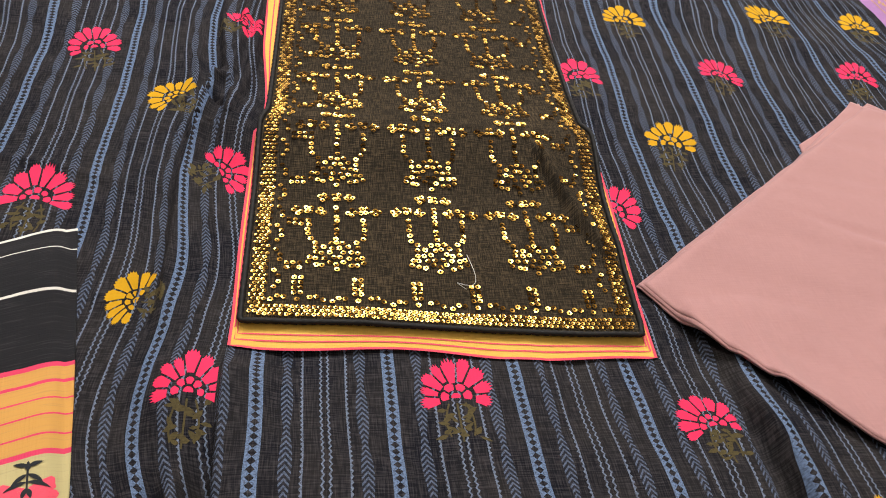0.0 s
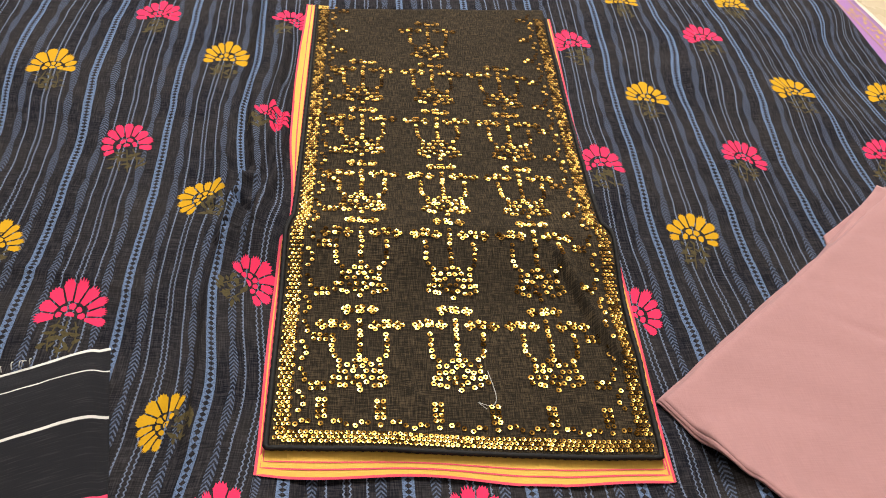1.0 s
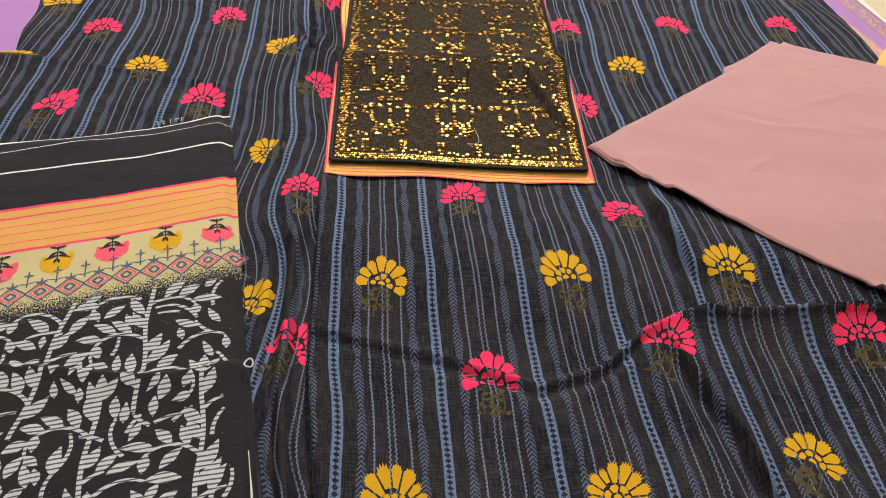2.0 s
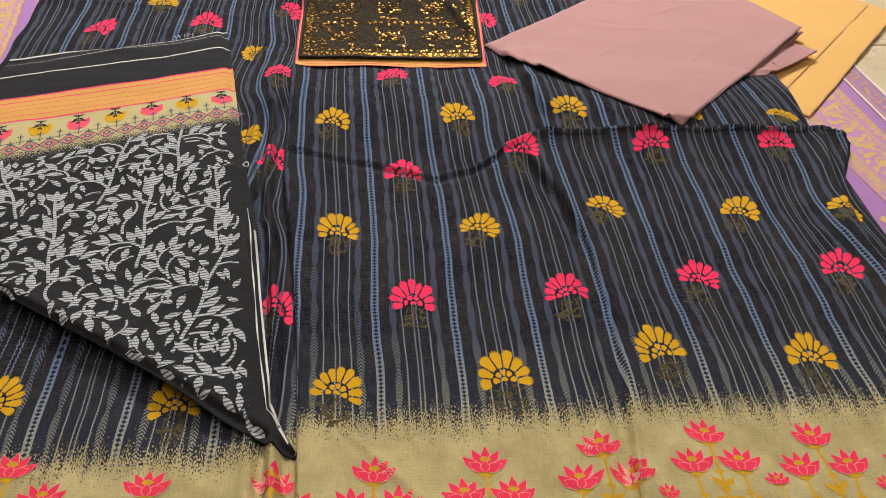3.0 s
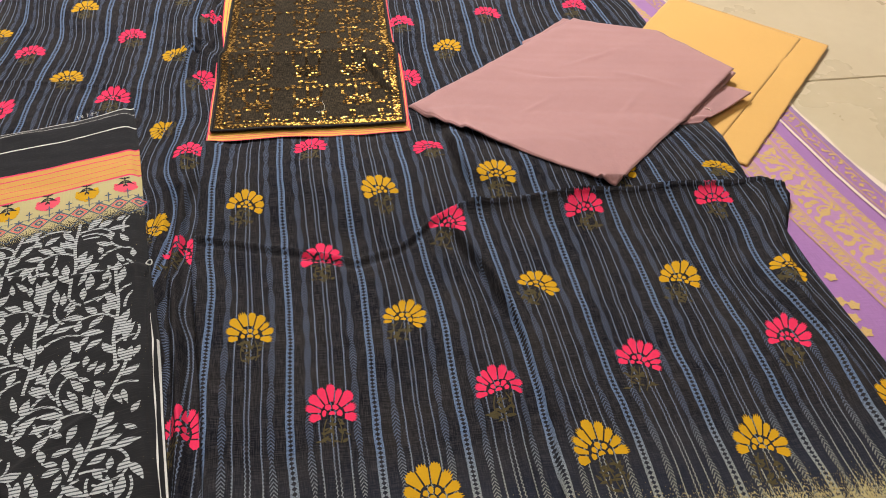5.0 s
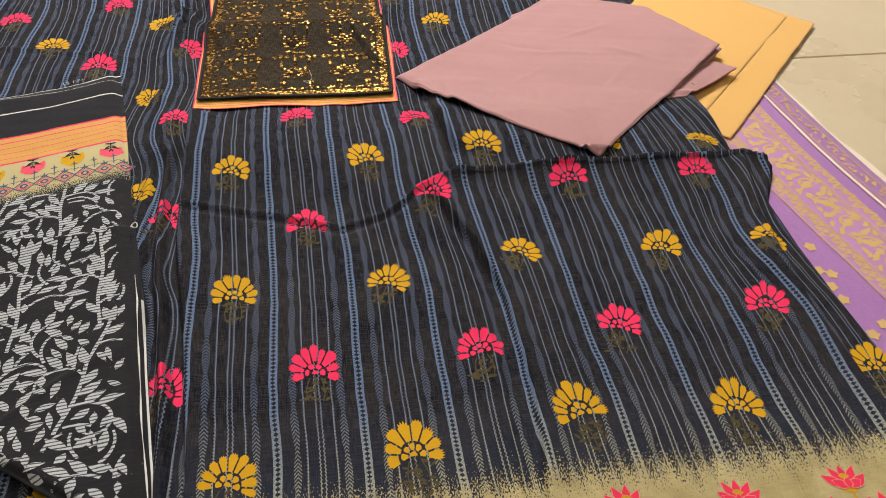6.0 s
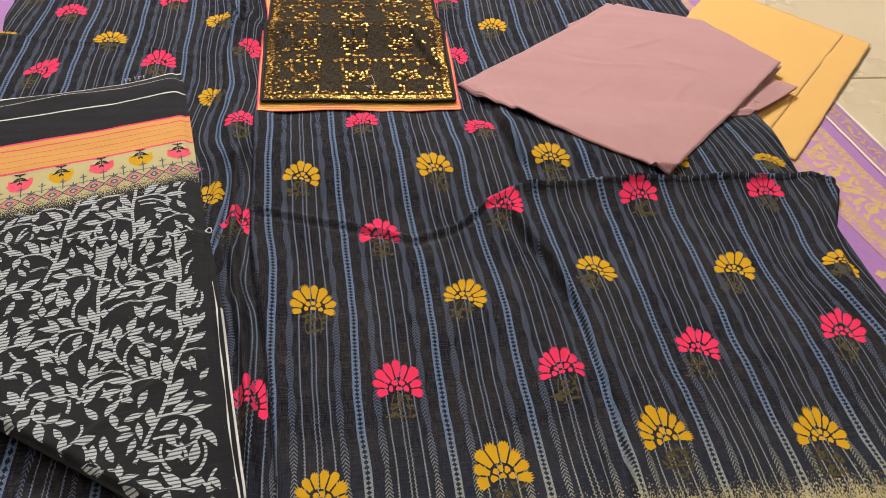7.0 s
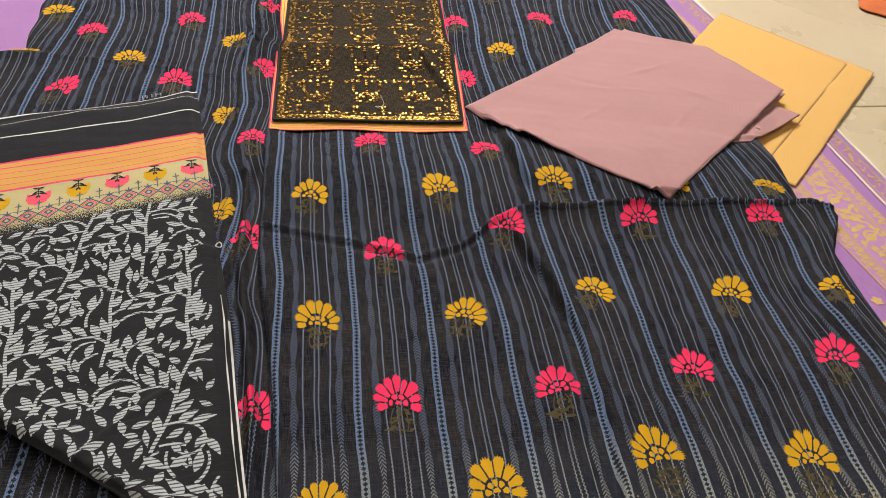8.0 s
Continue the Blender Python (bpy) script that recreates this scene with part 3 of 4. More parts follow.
def print_lotus(parent, x0, y0, scale, rng, stem, bend=0.0):
    """A printed lotus on its stem; bend: how far the stem's foot swings sideways."""
    p = Print(shirt_height, 0.00035)
    turn = rng.uniform(-7, 7)
    spot = lambda x, y: turned(x, y, x0, y0, turn, scale, scale)
    step = 0

    def lobe(x, y, ang, length, width, mat=0, curl=0.0, rim=True):
        nonlocal step
        X, Y = spot(x, y)
        head = radians(90 - ang + turn)
        if rim:
            p.leaf(X, Y, head, length * scale * 1.03, (width + 0.0013) * scale, 2, curl, 9, 0.00007 * step)
        p.leaf(X, Y, head, length * scale, width * scale, mat, curl, 9, 0.00007 * step + 0.000035, 0.9)
        step += 1

    grow = lambda: rng.uniform(0.93, 1.07)
    lobe(0, -0.008, 0, 0.0215 * grow(), 0.0085)
    for side in (-1, 1):
        lobe(side * 0.002, -0.008, side * 30, 0.0205 * grow(), 0.0082)
    for side in (-1, 1):
        lobe(side * 0.003, -0.0105, side * 63, 0.0215 * grow(), 0.0092, 0, side * 0.35)
    lobe(-0.0055, 0.0005, 90, 0.011, 0.0062, 1, 0.0, False)
    for side in (-1, 1):
        lobe(side * 0.0012, -0.0118, side * 52, 0.0158 * grow(), 0.0088, 0, -side * 0.3)
    lobe(0, -0.0122, rng.uniform(-8, 8), 0.0112, 0.0074)
    for k, long in enumerate((0.022, 0.019, 0.012)):
        X, Y = spot(-long / 2 + rng.uniform(-0.001, 0.001), -0.0122 - 0.0017 * k)
        p.leaf(X, Y, radians(turn + rng.uniform(-3, 3)), long * scale, 0.0030 * scale, 1, 0.0, 7, -0.0001, rng.uniform(0.6, 1.4))
    lotus = p.build("lotus", [LOTUS, OCHRE, PALE], parent)
    q = Print(shirt_height, 0.00025)
    t = np.linspace(0, 1, 14)
    sway = rng.uniform(-0.003, 0.003)
    px = x0 + sway * np.sin(t * 3) + bend * t ** 3
    py = y0 - 0.012 * scale - stem * t
    q.ribbon(px, py, 0.0026 * scale)
    if scale > 0.7:
        for side in (-1, 1):
            for at, ang, long, wide in ((7, 70, 0.0135, 0.0062), (8, 35, 0.0085, 0.005), (9, 100, 0.010, 0.005), (5, 80, 0.005, 0.0035)):
                q.leaf(px[at], py[at], radians(90 - side * (ang + rng.uniform(-10, 10))), long, wide, 0, side * 0.7, 6)
    q.build("stem", [OCHRE], lotus, "ochre printed stem with leaves")


def print_bud(parent, x0, y0, side):
    """A small drooping bud between the lotus stems."""
    p = Print(shirt_height, 0.00035)
    x = x0 + side * 0.009
    for k in range(5):
        p.leaf(x, y0, radians(90 - side * 20 + (k - 2) * 50), 0.0085, 0.0052, 0, 0, 5, 0.00003 * k)
    p.leaf(x - side * 0.001, y0, radians(90 - side * 160), 0.006, 0.004, 1, 0, 5, 0.0002)
    t = np.linspace(0, 1, 8)
    p.ribbon(x + side * 0.007 * np.sin(t * 3), y0 - 0.03 * t, 0.002, 1)
    p.build("lotus_bud", [LOTUS, OCHRE], parent)


shirt = suit_length()
rng = random.Random(4)
for rows, colour in ((LEFT_PINK, PINK), (LEFT_YELLOW, GOLDEN), (FRONT_PINK, PINK), (FRONT_YELLOW, GOLDEN), (FAR_PINK, PINK), (FAR_YELLOW, GOLDEN)):
    for row in rows:
        print_flower(shirt, row, colour, rng)
for x0, y0, gap in ((-0.362, -0.697, 0.034), (-0.240, -0.722, 0.024), (-0.130, -0.727, 0.021), (-0.042, -0.721, 0.020), (0.059, -0.714, 0.022), (0.166, -0.705, 0.024), (0.271, -0.695, 0.0225), (0.373, -0.702, 0.0235), (0.477, -0.700, 0.0235), (0.575, -0.70, 0.02)):
    print_lotus(shirt, x0, y0, 1.0, rng, 0.085)
    for side in (-1, 1):
        print_lotus(shirt, x0 + side * gap, y0 - 0.031, 1.0, rng, 0.062, -side * gap * 0.8)
    for side in (-1, 1):
        print_bud(shirt, x0, y0 - 0.082, side)
    print_lotus(shirt, x0 + 0.050, y0 - 0.053, 0.55, rng, 0.03)


# the neck panel with its sequins
PANEL_TOP = 0.615


def panel_left(Y):
    return line_x(Y, (0.0, 0.2, 0.22, 0.615), (-0.150, -0.149, -0.144, -0.139))


def panel_right(Y):
    return line_x(Y, (0.0, 0.205, 0.222, 0.615), (0.133, 0.141, 0.135, 0.147))


def sag(x):
    return -0.011 * smooth((x + 0.15) / 0.28)


def panel_height(X, Y):
    z = 0.0150 + 0.0012 * ripple(X, Y, 22, 7) + 0.0006 * ripple(X, Y, 60, 8)
    d = Y - 0.212
    z = z + 0.0135 * np.where(d < 0, smooth(1 + np.minimum(d, 0) / 0.085), np.exp(-np.maximum(d, 0) / 0.05))
    # a pinched fold running down to the right edge
    d = (X - 0.086) - (0.181 - Y) * 0.307
    z = z + 0.012 * np.exp(-(np.abs(d) / np.where(d < 0, 0.0022, 0.013)) ** 1.5) * smooth((0.2 - Y) / 0.03) * smooth((Y - 0.05) / 0.04)
    for x0, y0, k in ((-0.045, 0.045, 0.4), (0.02, 0.05, 0.25), (0.055, 0.04, -0.3)):
        z = z + 0.0018 * np.exp(-(((X - x0) + k * (Y - y0)) / 0.004) ** 2) * np.exp(-((Y - y0) / 0.022) ** 2)
    return z


def tube(points, radius, name, material, parent, label="", sides=6, twist=0.0):
    p = np.asarray(points, float)
    t = np.gradient(p, axis=0)
    t /= np.linalg.norm(t, axis=1)[:, None] + 1e-12
    side = np.cross(t, (0, 0, 1.0))
    side /= np.linalg.norm(side, axis=1)[:, None] + 1e-12
    up = np.cross(side, t)
    k = np.arange(sides) / sides * 2 * np.pi
    r = radius * (1 + twist * np.sin(np.arange(len(p)) * 1.9))[:, None, None]
    v = p[:, None] + r * (np.cos(k)[None, :, None] * side[:, None] + np.sin(k)[None, :, None] * up[:, None])
    f = [(i * sides + j, i * sides + (j + 1) % sides, (i + 1) * sides + (j + 1) % sides, (i + 1) * sides + j) for i in range(len(p) - 1) for j in range(sides)]
    return link(name, v.reshape(-1, 3).tolist(), f, [material], parent, label)


class Sequins:
    def __init__(self, rng):
        self.v, self.f, self.rng = [], [], rng

    def add(self, x, y, r=0.0022, tilt=0.16):
        rng = self.rng
        z = float(panel_height(np.array(x), np.array(y))) + 0.0011
        gx, gy = rng.gauss(0, tilt), rng.gauss(0, tilt)
        n, base = 8, len(self.v)
        for rr, dz in ((r * 0.43, 0.0), (r, 0.00008)):
            for k in range(n):
                a = k * 2 * math.pi / n
                dx, dy = rr * math.cos(a), rr * math.sin(a)
                self.v.append((x + dx, y + dy, z + dz + dx * gx + dy * gy))
        self.f += [(base + k, base + n + k, base + n + (k + 1) % n, base + (k + 1) % n) for k in range(n)]

    def build(self, name, parent, label=""):
        return link(name, self.v, self.f, [SEQUIN], parent, label, smooth=False)


def motif_points(top=True):
    pts = []
    pts += [(0.0058 * math.cos(k * math.pi / 3), 0.0058 * math.sin(k * math.pi / 3)) for k in range(6)]
    pts += [(0.0115 * math.cos(a), 0.0115 * math.sin(a)) for a in (0.0, 0.55, 1.1, 2.04, 2.6, 3.14, 3.7, 4.25, 5.15, 5.7)]
    for s in (-1, 1):
        pts += [(s * 0.0162, 0.005), (s * 0.0162, -0.006), (s * 0.0215, -0.0105), (s * 0.0205, -0.0055), (s * 0.0160, -0.0125), (s * 0.0112, -0.0135), (s * 0.0165, 0.000)]
        pts += [(s * 0.0165, 0.0105), (s * 0.0205, 0.0145), (s * 0.0220, 0.0195), (s * 0.0222, 0.0247), (s * 0.0222, 0.0300), (s * 0.0222, 0.0352)]
        for dx, dy, a in ((-0.0075, 0.001, 2.3), (0, 0.002, 1.57), (0.0075, 0.001, 0.85)):
            for k in range(2):
                for w in (-0.0019, 0.0019):
                    q = 0.0015 + 0.0042 * k
                    pts.append((s * 0.0222 + dx + q * math.cos(a) - w * math.sin(a), 0.0405 + dy + q * math.sin(a) + w * math.cos(a)))
    pts += [(0, -0.0125), (0, -0.0172)]
    pts += [(0, 0.0105 + 0.0049 * k) for k in range(9)]
    if top:
        for dx, a in ((-0.0085, 2.2), (0, 1.57), (0.0085, 0.95)):
            for k in range(2):
                for w in (-0.0019, 0.0019):
                    q = 0.0015 + 0.0042 * k
                    pts.append((dx + q * math.cos(a) - w * math.sin(a), 0.057 + q * math.sin(a) + w * math.cos(a)))
    return pts


def neck_panel():
    panel = tagged(new("neck_panel"), "dark olive neck panel with gold sequins on striped cloth", "neck panel")
    t, s = np.meshgrid(np.linspace(0, 1, 170), np.linspace(0, 1, 80), indexing="ij")
    Y = t * PANEL_TOP + sag(-0.15 + 0.283 * s) * (1 - t) ** 6 + 0.03 * (s - 0.5) * t
    X = panel_left(Y) + (panel_right(Y) - panel_left(Y)) * s
    sheet("net_cloth", X, Y, panel_height(X, Y), PANEL, panel, "dark olive net cloth")
    # golden trim with pink lines, showing past the panel's edge
    def edge_path(side, low):
        ys = np.linspace(PANEL_TOP, 0.0, 90)
        out = [(float(panel_left(y)) - side * (0.9 + 0.25 * math.sin(y * 17) + (1.5 * float(smooth((y - 0.24) / 0.12)) if side > 0 else 0)), y) for y in ys[:-1]]
        out += [(x, -low * (1 + 0.12 * math.sin(x * 40)) + float(sag(x))) for x in np.linspace(-0.150 - side, 0.133 + side, 60)]
        out += [(float(panel_right(y)) + side * (1 + 0.3 * math.sin(y * 13)), y) for y in ys[::-1][1:]]
        return np.array(out)
    lift = lambda X, Y: np.maximum(shirt_height(X, Y), 0.0095)
    p = Print(lift, 0.0012)
    inner, outer = edge_path(-0.02, -0.02), edge_path(0.0055, 0.0185)
    k = np.linspace(0, 1, 6)[None, :]
    p.patch(inner[:, :1] * (1 - k) + outer[:, :1] * k, inner[:, 1:] * (1 - k) + outer[:, 1:] * k)
    trim = p.build("trim", [TRIM], panel, "golden yellow trim with pink lines")
    for side, low, width in ((0.0055, 0.0185, 0.0020), (0.0030, 0.0125, 0.0013), (0.0012, 0.0075, 0.0011)):
        p = Print(lift, 0.0016)
        path = edge_path(side, low)
        p.ribbon(path[:, 0], path[:, 1], width)
        p.build("pink_line", [CORAL], trim)
    # piping
    ys = np.linspace(PANEL_TOP - 0.01, 0.0, 260)
    path = [(float(panel_left(y)), y + 0.002 * (1 - y)) for y in ys] + [(x, float(sag(x))) for x in np.linspace(-0.149, 0.132, 150)] + [(float(panel_right(y)), y) for y in ys[::-1]]
    path = np.array(path)
    z = panel_height(path[:, 0], path[:, 1]) + 0.0006
    tube(np.column_stack([path, z]), 0.0022, "piping", CORD, panel, "black twisted piping", 6, 0.12)
    rng = random.Random(11)
    # three columns of flower and candle shapes
    for col, x0 in enumerate((-0.086, -0.0095, 0.066)):
        for row, y0 in enumerate((0.064, 0.155, 0.245, 0.335, 0.425, 0.515)):
            if row == 5 and col != 1:
                continue
            s = Sequins(rng)
            for x, y in motif_points():
                xx = x0 + x * 0.95 + 0.012 * (y0 + y) * 0.5 + rng.gauss(0, 0.0004)
                s.add(xx, y0 + y + rng.gauss(0, 0.0004), 0.0022, 0.075 if 0.1 < y0 < 0.2 else 0.05)
            tagged(s.build("sequin_motif", panel, "gold sequin candle motif"), kind="stuff")
    # borders: a net of sequins along the sides and the lower edge
    for name, side in (("side_border", -1), ("side_border", 1)):
        s = Sequins(rng)
        for i in range(166):
            y = 0.008 + 0.0036 * i
            for j in range(3):
                off = 0.0055 + 0.0036 * j + 0.0018 * (i % 2)
                x = float(panel_left(y)) + off if side < 0 else float(panel_right(y)) - off
                s.add(x, y, 0.00165, 0.035)
        ob = s.build(name, panel, "dense gold sequin border")
        tagged(ob, kind="stuff")
        y = 0.03
        while y < 0.59:
            t = Sequins(rng)
            edge = float(panel_left(y)) if side < 0 else float(panel_right(y))
            for dx, dy in ((0.0205, 0), (0.0235, 0.005), (0.0232, 0.0105), (0.020, 0.0155), (0.0205, 0.036), (0.0235, 0.031), (0.0235, 0.0262)):
                t.add(edge - side * dx, y + dy, 0.002, 0.07)
            for i in range(3):
                for j in range(2):
                    t.add(edge - side * (0.0285 + 0.0046 * i), y + 0.0185 + 0.0046 * j, 0.002, 0.07)
            tagged(t.build("sequin_scallop", panel, "gold sequin scallop and block"), kind="stuff")
            y += 0.0455
    s = Sequins(rng)
    for i in range(72):
        x = -0.138 + 0.0037 * i
        for j in range(3):
            s.add(x + 0.0018 * (j % 2), 0.0058 + 0.0034 * j + float(sag(x)), 0.00165, 0.035)
    tagged(s.build("lower_border", panel, "dense gold sequin border"), kind="stuff")
    for k in range(6):
        s = Sequins(rng)
        x = -0.113 + 0.0425 * k
        for dx, dy in ((-0.018, 0.019), (-0.0135, 0.022), (-0.009, 0.0215), (0.009, 0.0215), (0.0135, 0.022), (0.018, 0.019), (0, 0.0195)):
            s.add(x + dx, dy + float(sag(x)), 0.002, 0.07)
        for i in range(2):
            for j in range(4):
                s.add(x - 0.0023 + 0.0046 * i, 0.0255 + 0.0046 * j + float(sag(x)), 0.002, 0.07)
        tagged(s.build("sequin_scallop", panel, "gold sequin scallop and block"), kind="stuff")
    # a loose pale thread
    t = np.linspace(0, 1, 40)
    x = 0.012 + 0.012 * np.sin(t * 6) * t
    y = 0.055 - 0.03 * t + 0.008 * np.cos(t * 7)
    tube(np.column_stack([x, y, panel_height(x, y) + 0.002 + 0.002 * np.sin(t * 5)]), 0.00025, "loose_thread", WHITE, panel, "loose pale thread", 5)


neck_panel()


# the folded shawl
TR = np.array((-0.272, 0.089))
E1 = np.array((-0.956, -0.293))
E2 = np.array((0.200, -0.980))


def shawl_local(X, Y):
    dx, dy = X - TR[0], Y - TR[1]
    det = E1[0] * E2[1] - E1[1] * E2[0]
    return (dx * E2[1] - dy * E2[0]) / det, (E1[0] * dy - E1[1] * dx) / det


def shawl_world(a, v):
    return TR[0] + a * E1[0] + v * E2[0], TR[1] + a * E1[1] + v * E2[1]


def shawl_height(X, Y):
    a, v = shawl_local(X, Y)
    z = 0.0200 + 0.0022 * ripple(a, v, 18, 4) + 0.0008 * ripple(a, v, 45, 6)
    # the folded lower edge stands off the floor, and rolls under
    d = (0.812 - 1.06 * a - v) / 1.457
    z = z + 0.016 * np.exp(-np.maximum(d, 0) / 0.045) * smooth((a - 0.01) / 0.1)
    z = z - 0.010 * np.exp(-(np.maximum(d, 0) / 0.005) ** 2)
    # crosswise creases, and a lifted end
    d = v - 0.375 + 0.18 * a - 0.012 * np.sin(a * 23)
    z = z + 0.0065 * np.where(d > 0, np.exp(-np.maximum(d, 0) / 0.018), np.exp(-(np.minimum(d, 0) / 0.004) ** 2)) * smooth((a + 0.01) / 0.04) * smooth((0.26 - a) / 0.1)
    d = v - 0.56 - 0.5 * a + 0.02 * np.sin(a * 19)
    z = z + 0.0030 * np.exp(-(d / 0.007) ** 2) * smooth((a - 0.02) / 0.05)
    z = z + 0.003 * np.exp(-((v - 0.02 - 0.03 * np.sin(a * 12 + 1)) / 0.012) ** 2) * smooth((a - 0.08) / 0.1)
    z = z - 0.008 * np.exp(-(np.maximum(a - side_edge(v), 0) / 0.008) ** 2) - 0.009 * np.exp(-(np.maximum(v, 0) / 0.02) ** 2)
    return np.maximum(z, shirt_height(X, Y) + 0.0025)


def side_edge(v):
    return np.interp(v, (0.13, 0.35, 0.5, 0.6, 0.7, 0.75, 0.812), (0.0, 0.006, 0.010, 0.016, 0.020, 0.020, 0.001))


def top_wave(a):
    return 0.006 * np.sin(a * 11 + 0.6) * smooth(a / 0.1)


def shawl():
    cloth = tagged(new("shawl"), "folded black cotton shawl with white leaf print and a flowered border", "shawl")
    s, t = np.meshgrid(np.linspace(0, 1, 170), np.linspace(0, 1, 230), indexing="ij")
    a = s * (0.322 + 0.05 * t)
    low = np.maximum(0.812 - 1.06 * a, 0.215)
    v = top_wave(a) + (low - top_wave(a)) * t
    a = a + side_edge(v) * (1 - s) ** 6
    X, Y = shawl_world(a, v)
    uv = np.stack([a.ravel(), (v - top_wave(a) * (1 - t)).ravel()], 1)
    sheet("upper_layer", X, Y, shawl_height(X, Y), SHAWL, cloth, "black cotton with a banded end", uv, 0.0015)
    # the layer below, showing along the side and beneath the folded edge
    s, t = np.meshgrid(np.linspace(0, 1, 40), np.linspace(0, 1, 120), indexing="ij")
    v2 = 0.06 + 0.745 * t
    a2 = side_edge(v2) - 0.006 * smooth((v2 - 0.3) / 0.25) * (1 - smooth((v2 - 0.7) / 0.11)) + 0.33 * s * (1 - t)
    X2, Y2 = shawl_world(a2, v2)
    Z2 = np.maximum(shirt_height(X2, Y2) + 0.002, 0.011 - 0.004 * s)
    sheet("lower_layer", X2, Y2, Z2, SHAWL, cloth, "", np.stack([a2.ravel(), np.full(a2.size, 0.295)], 1), 0.0015)
    under = lambda X, Y: np.maximum(shirt_height(X, Y) + 0.002, 0.011)
    p = Print(under, 0.0008)
    t = np.linspace(0.5, 0.79, 60)
    edge = side_edge(t) - 0.006 * smooth((t - 0.3) / 0.25) * (1 - smooth((t - 0.7) / 0.11))
    p.ribbon(*shawl_world(edge + 0.0015, t), 0.0022)
    p.build("lower_selvedge", [WHITE], cloth, "white selvedge")
    p = Print(shawl_height, 0.0003)
    t = np.linspace(0.46, 0.795, 120)
    p.ribbon(*shawl_world(side_edge(t) + 0.0012 + 0.0004 * np.sin(t * 60), t), 0.0012 + 0.0006 * np.sin(t * 90))
    p.build("selvedge", [WHITE], cloth, "frayed white selvedge")
    # a loop of thread at the side
    t = np.linspace(0, 2 * math.pi, 18)
    x, y = shawl_world(0.004 + 0.0035 * np.cos(t), 0.384 + 0.0042 * np.sin(t))
    tube(np.column_stack([x, y, 0.026 + 0.001 * np.sin(2 * t)]), 0.0008, "thread_loop", WHITE, cloth, "white loop of thread", 5)
    # frayed threads at the end
    rng = random.Random(3)
    for k in range(7):
        a0 = 0.055 + 0.004 * k + rng.uniform(-0.002, 0.002)
        x0, y0 = shawl_world(a0, top_wave(np.array(a0)))
        t = np.linspace(0, 1, 6)
        long = rng.uniform(0.003, 0.006)
        px, py = x0 - long * t * rng.uniform(-0.5, 0.8), y0 + long * t
        tube(np.column_stack([px, py, 0.014 + 0.003 * np.sin(t * 3)]), 0.0004, "fringe_thread", WHITE, cloth, "", 4)
    # blossoms of the border, pink and yellow in turn
    for k in range(7):
        a0 = 0.022 + 0.0478 * k
        colour = CORAL if k % 2 == 0 else GOLDEN
        p = Print(shawl_height, 0.0003)
        spot = lambda a, v: shawl_world(a0 + a, v)
        dirn = lambda deg: math.atan2(E2[1], E2[0]) + radians(deg)
        for k in range(7):
            mid = radians(-96 + 32 * k)
            PX, PY = petal(5, 7, mid - 0.29, mid + 0.29, 0.001, 0.0172 - 0.0007 * abs(k - 3) + rng.uniform(-0.001, 0.001), 0.07)
            p.patch(*shawl_world(a0 + PX, 0.2075 + PY * 1.2))
        blossom = p.build("border_blossom", [colour], cloth)
        q = Print(shawl_height, 0.0006)
        t = np.linspace(0, 1, 5)
        q.ribbon(*shawl_world(a0 + 0 * t, 0.2090 - 0.017 * t), 0.0011)
        for at, side, ang, long in ((0.2035, 1, 100, 0.0125), (0.2035, -1, 100, 0.0125), (0.1985, 1, 118, 0.0105), (0.1985, -1, 118, 0.0105), (0.1940, 1, 62, 0.008), (0.1940, -1, 62, 0.008), (0.2075, 1, 150, 0.007), (0.2075, -1, 150, 0.007)):
            x, y = spot(0, at)
            q.leaf(x, y, dirn(180 - side * ang), long, 0.0027, 0, -side * 0.5, 6)
        x, y = spot(0, 0.1965)
        q.leaf(x, y, dirn(180), 0.006, 0.003, 0, 0, 5)
        q.build("blossom_leaves", [INK], blossom, "dark printed leaves")
    # chain of lozenges with small spires
    for k in range(14):
        a0 = 0.008 + 0.0239 * k
        p = Print(shawl_height, 0.0003)
        for size, width, mat in ((0.0125, 0.0017, 0), (0.0088, 0.0015, 1), (0.0045, 0.0022, 0)):
            ring = [(0, -1), (1, 0), (0, 1), (-1, 0), (0, -1)]
            for (ax, vy), (bx, by) in zip(ring[:-1], ring[1:]):
                t = np.linspace(0, 1, 4)
                p.ribbon(*shawl_world(a0 + size * (ax + (bx - ax) * t), 0.248 + size * 0.95 * (vy + (by - vy) * t)), width, mat)
        t = np.linspace(0, 1, 5)
        for off, top in ((0.012, 0.218), (0, 0.230)):
            p.ribbon(*shawl_world(a0 + off + 0 * t, top + (0.240 - top) * t), 0.0013, 0)
            x, y = shawl_world(a0 + off, top + 0.006)
            for deg in (0, 90, 180, 270):
                p.leaf(x, y, radians(deg + 14), 0.0048, 0.0022, 0, 0, 4)
            p.ribbon(*shawl_world(a0 + off + (t - 0.5) * 0.011, 0.236 - 0.004 * np.abs(t - 0.5)), 0.0012, 0)
        for side in (-1, 1):
            p.ribbon(*shawl_world(a0 + side * 0.012 * t, 0.262 + 0.012 * t), 0.0012, 0)
        p.build("border_lozenge", [SLATE, CORAL], cloth)
    # curling leafy vines
    taken = []

    def free(x, y, r):
        a, v = shawl_local(x, y)
        if a < 0.013 + side_edge(v) or v < 0.268 or v > 0.813 - 1.06 * a or a > 0.36:
            return False
        return all((x - q[0]) ** 2 + (y - q[1]) ** 2 > (r + q[2]) ** 2 * 0.5 for q in taken)

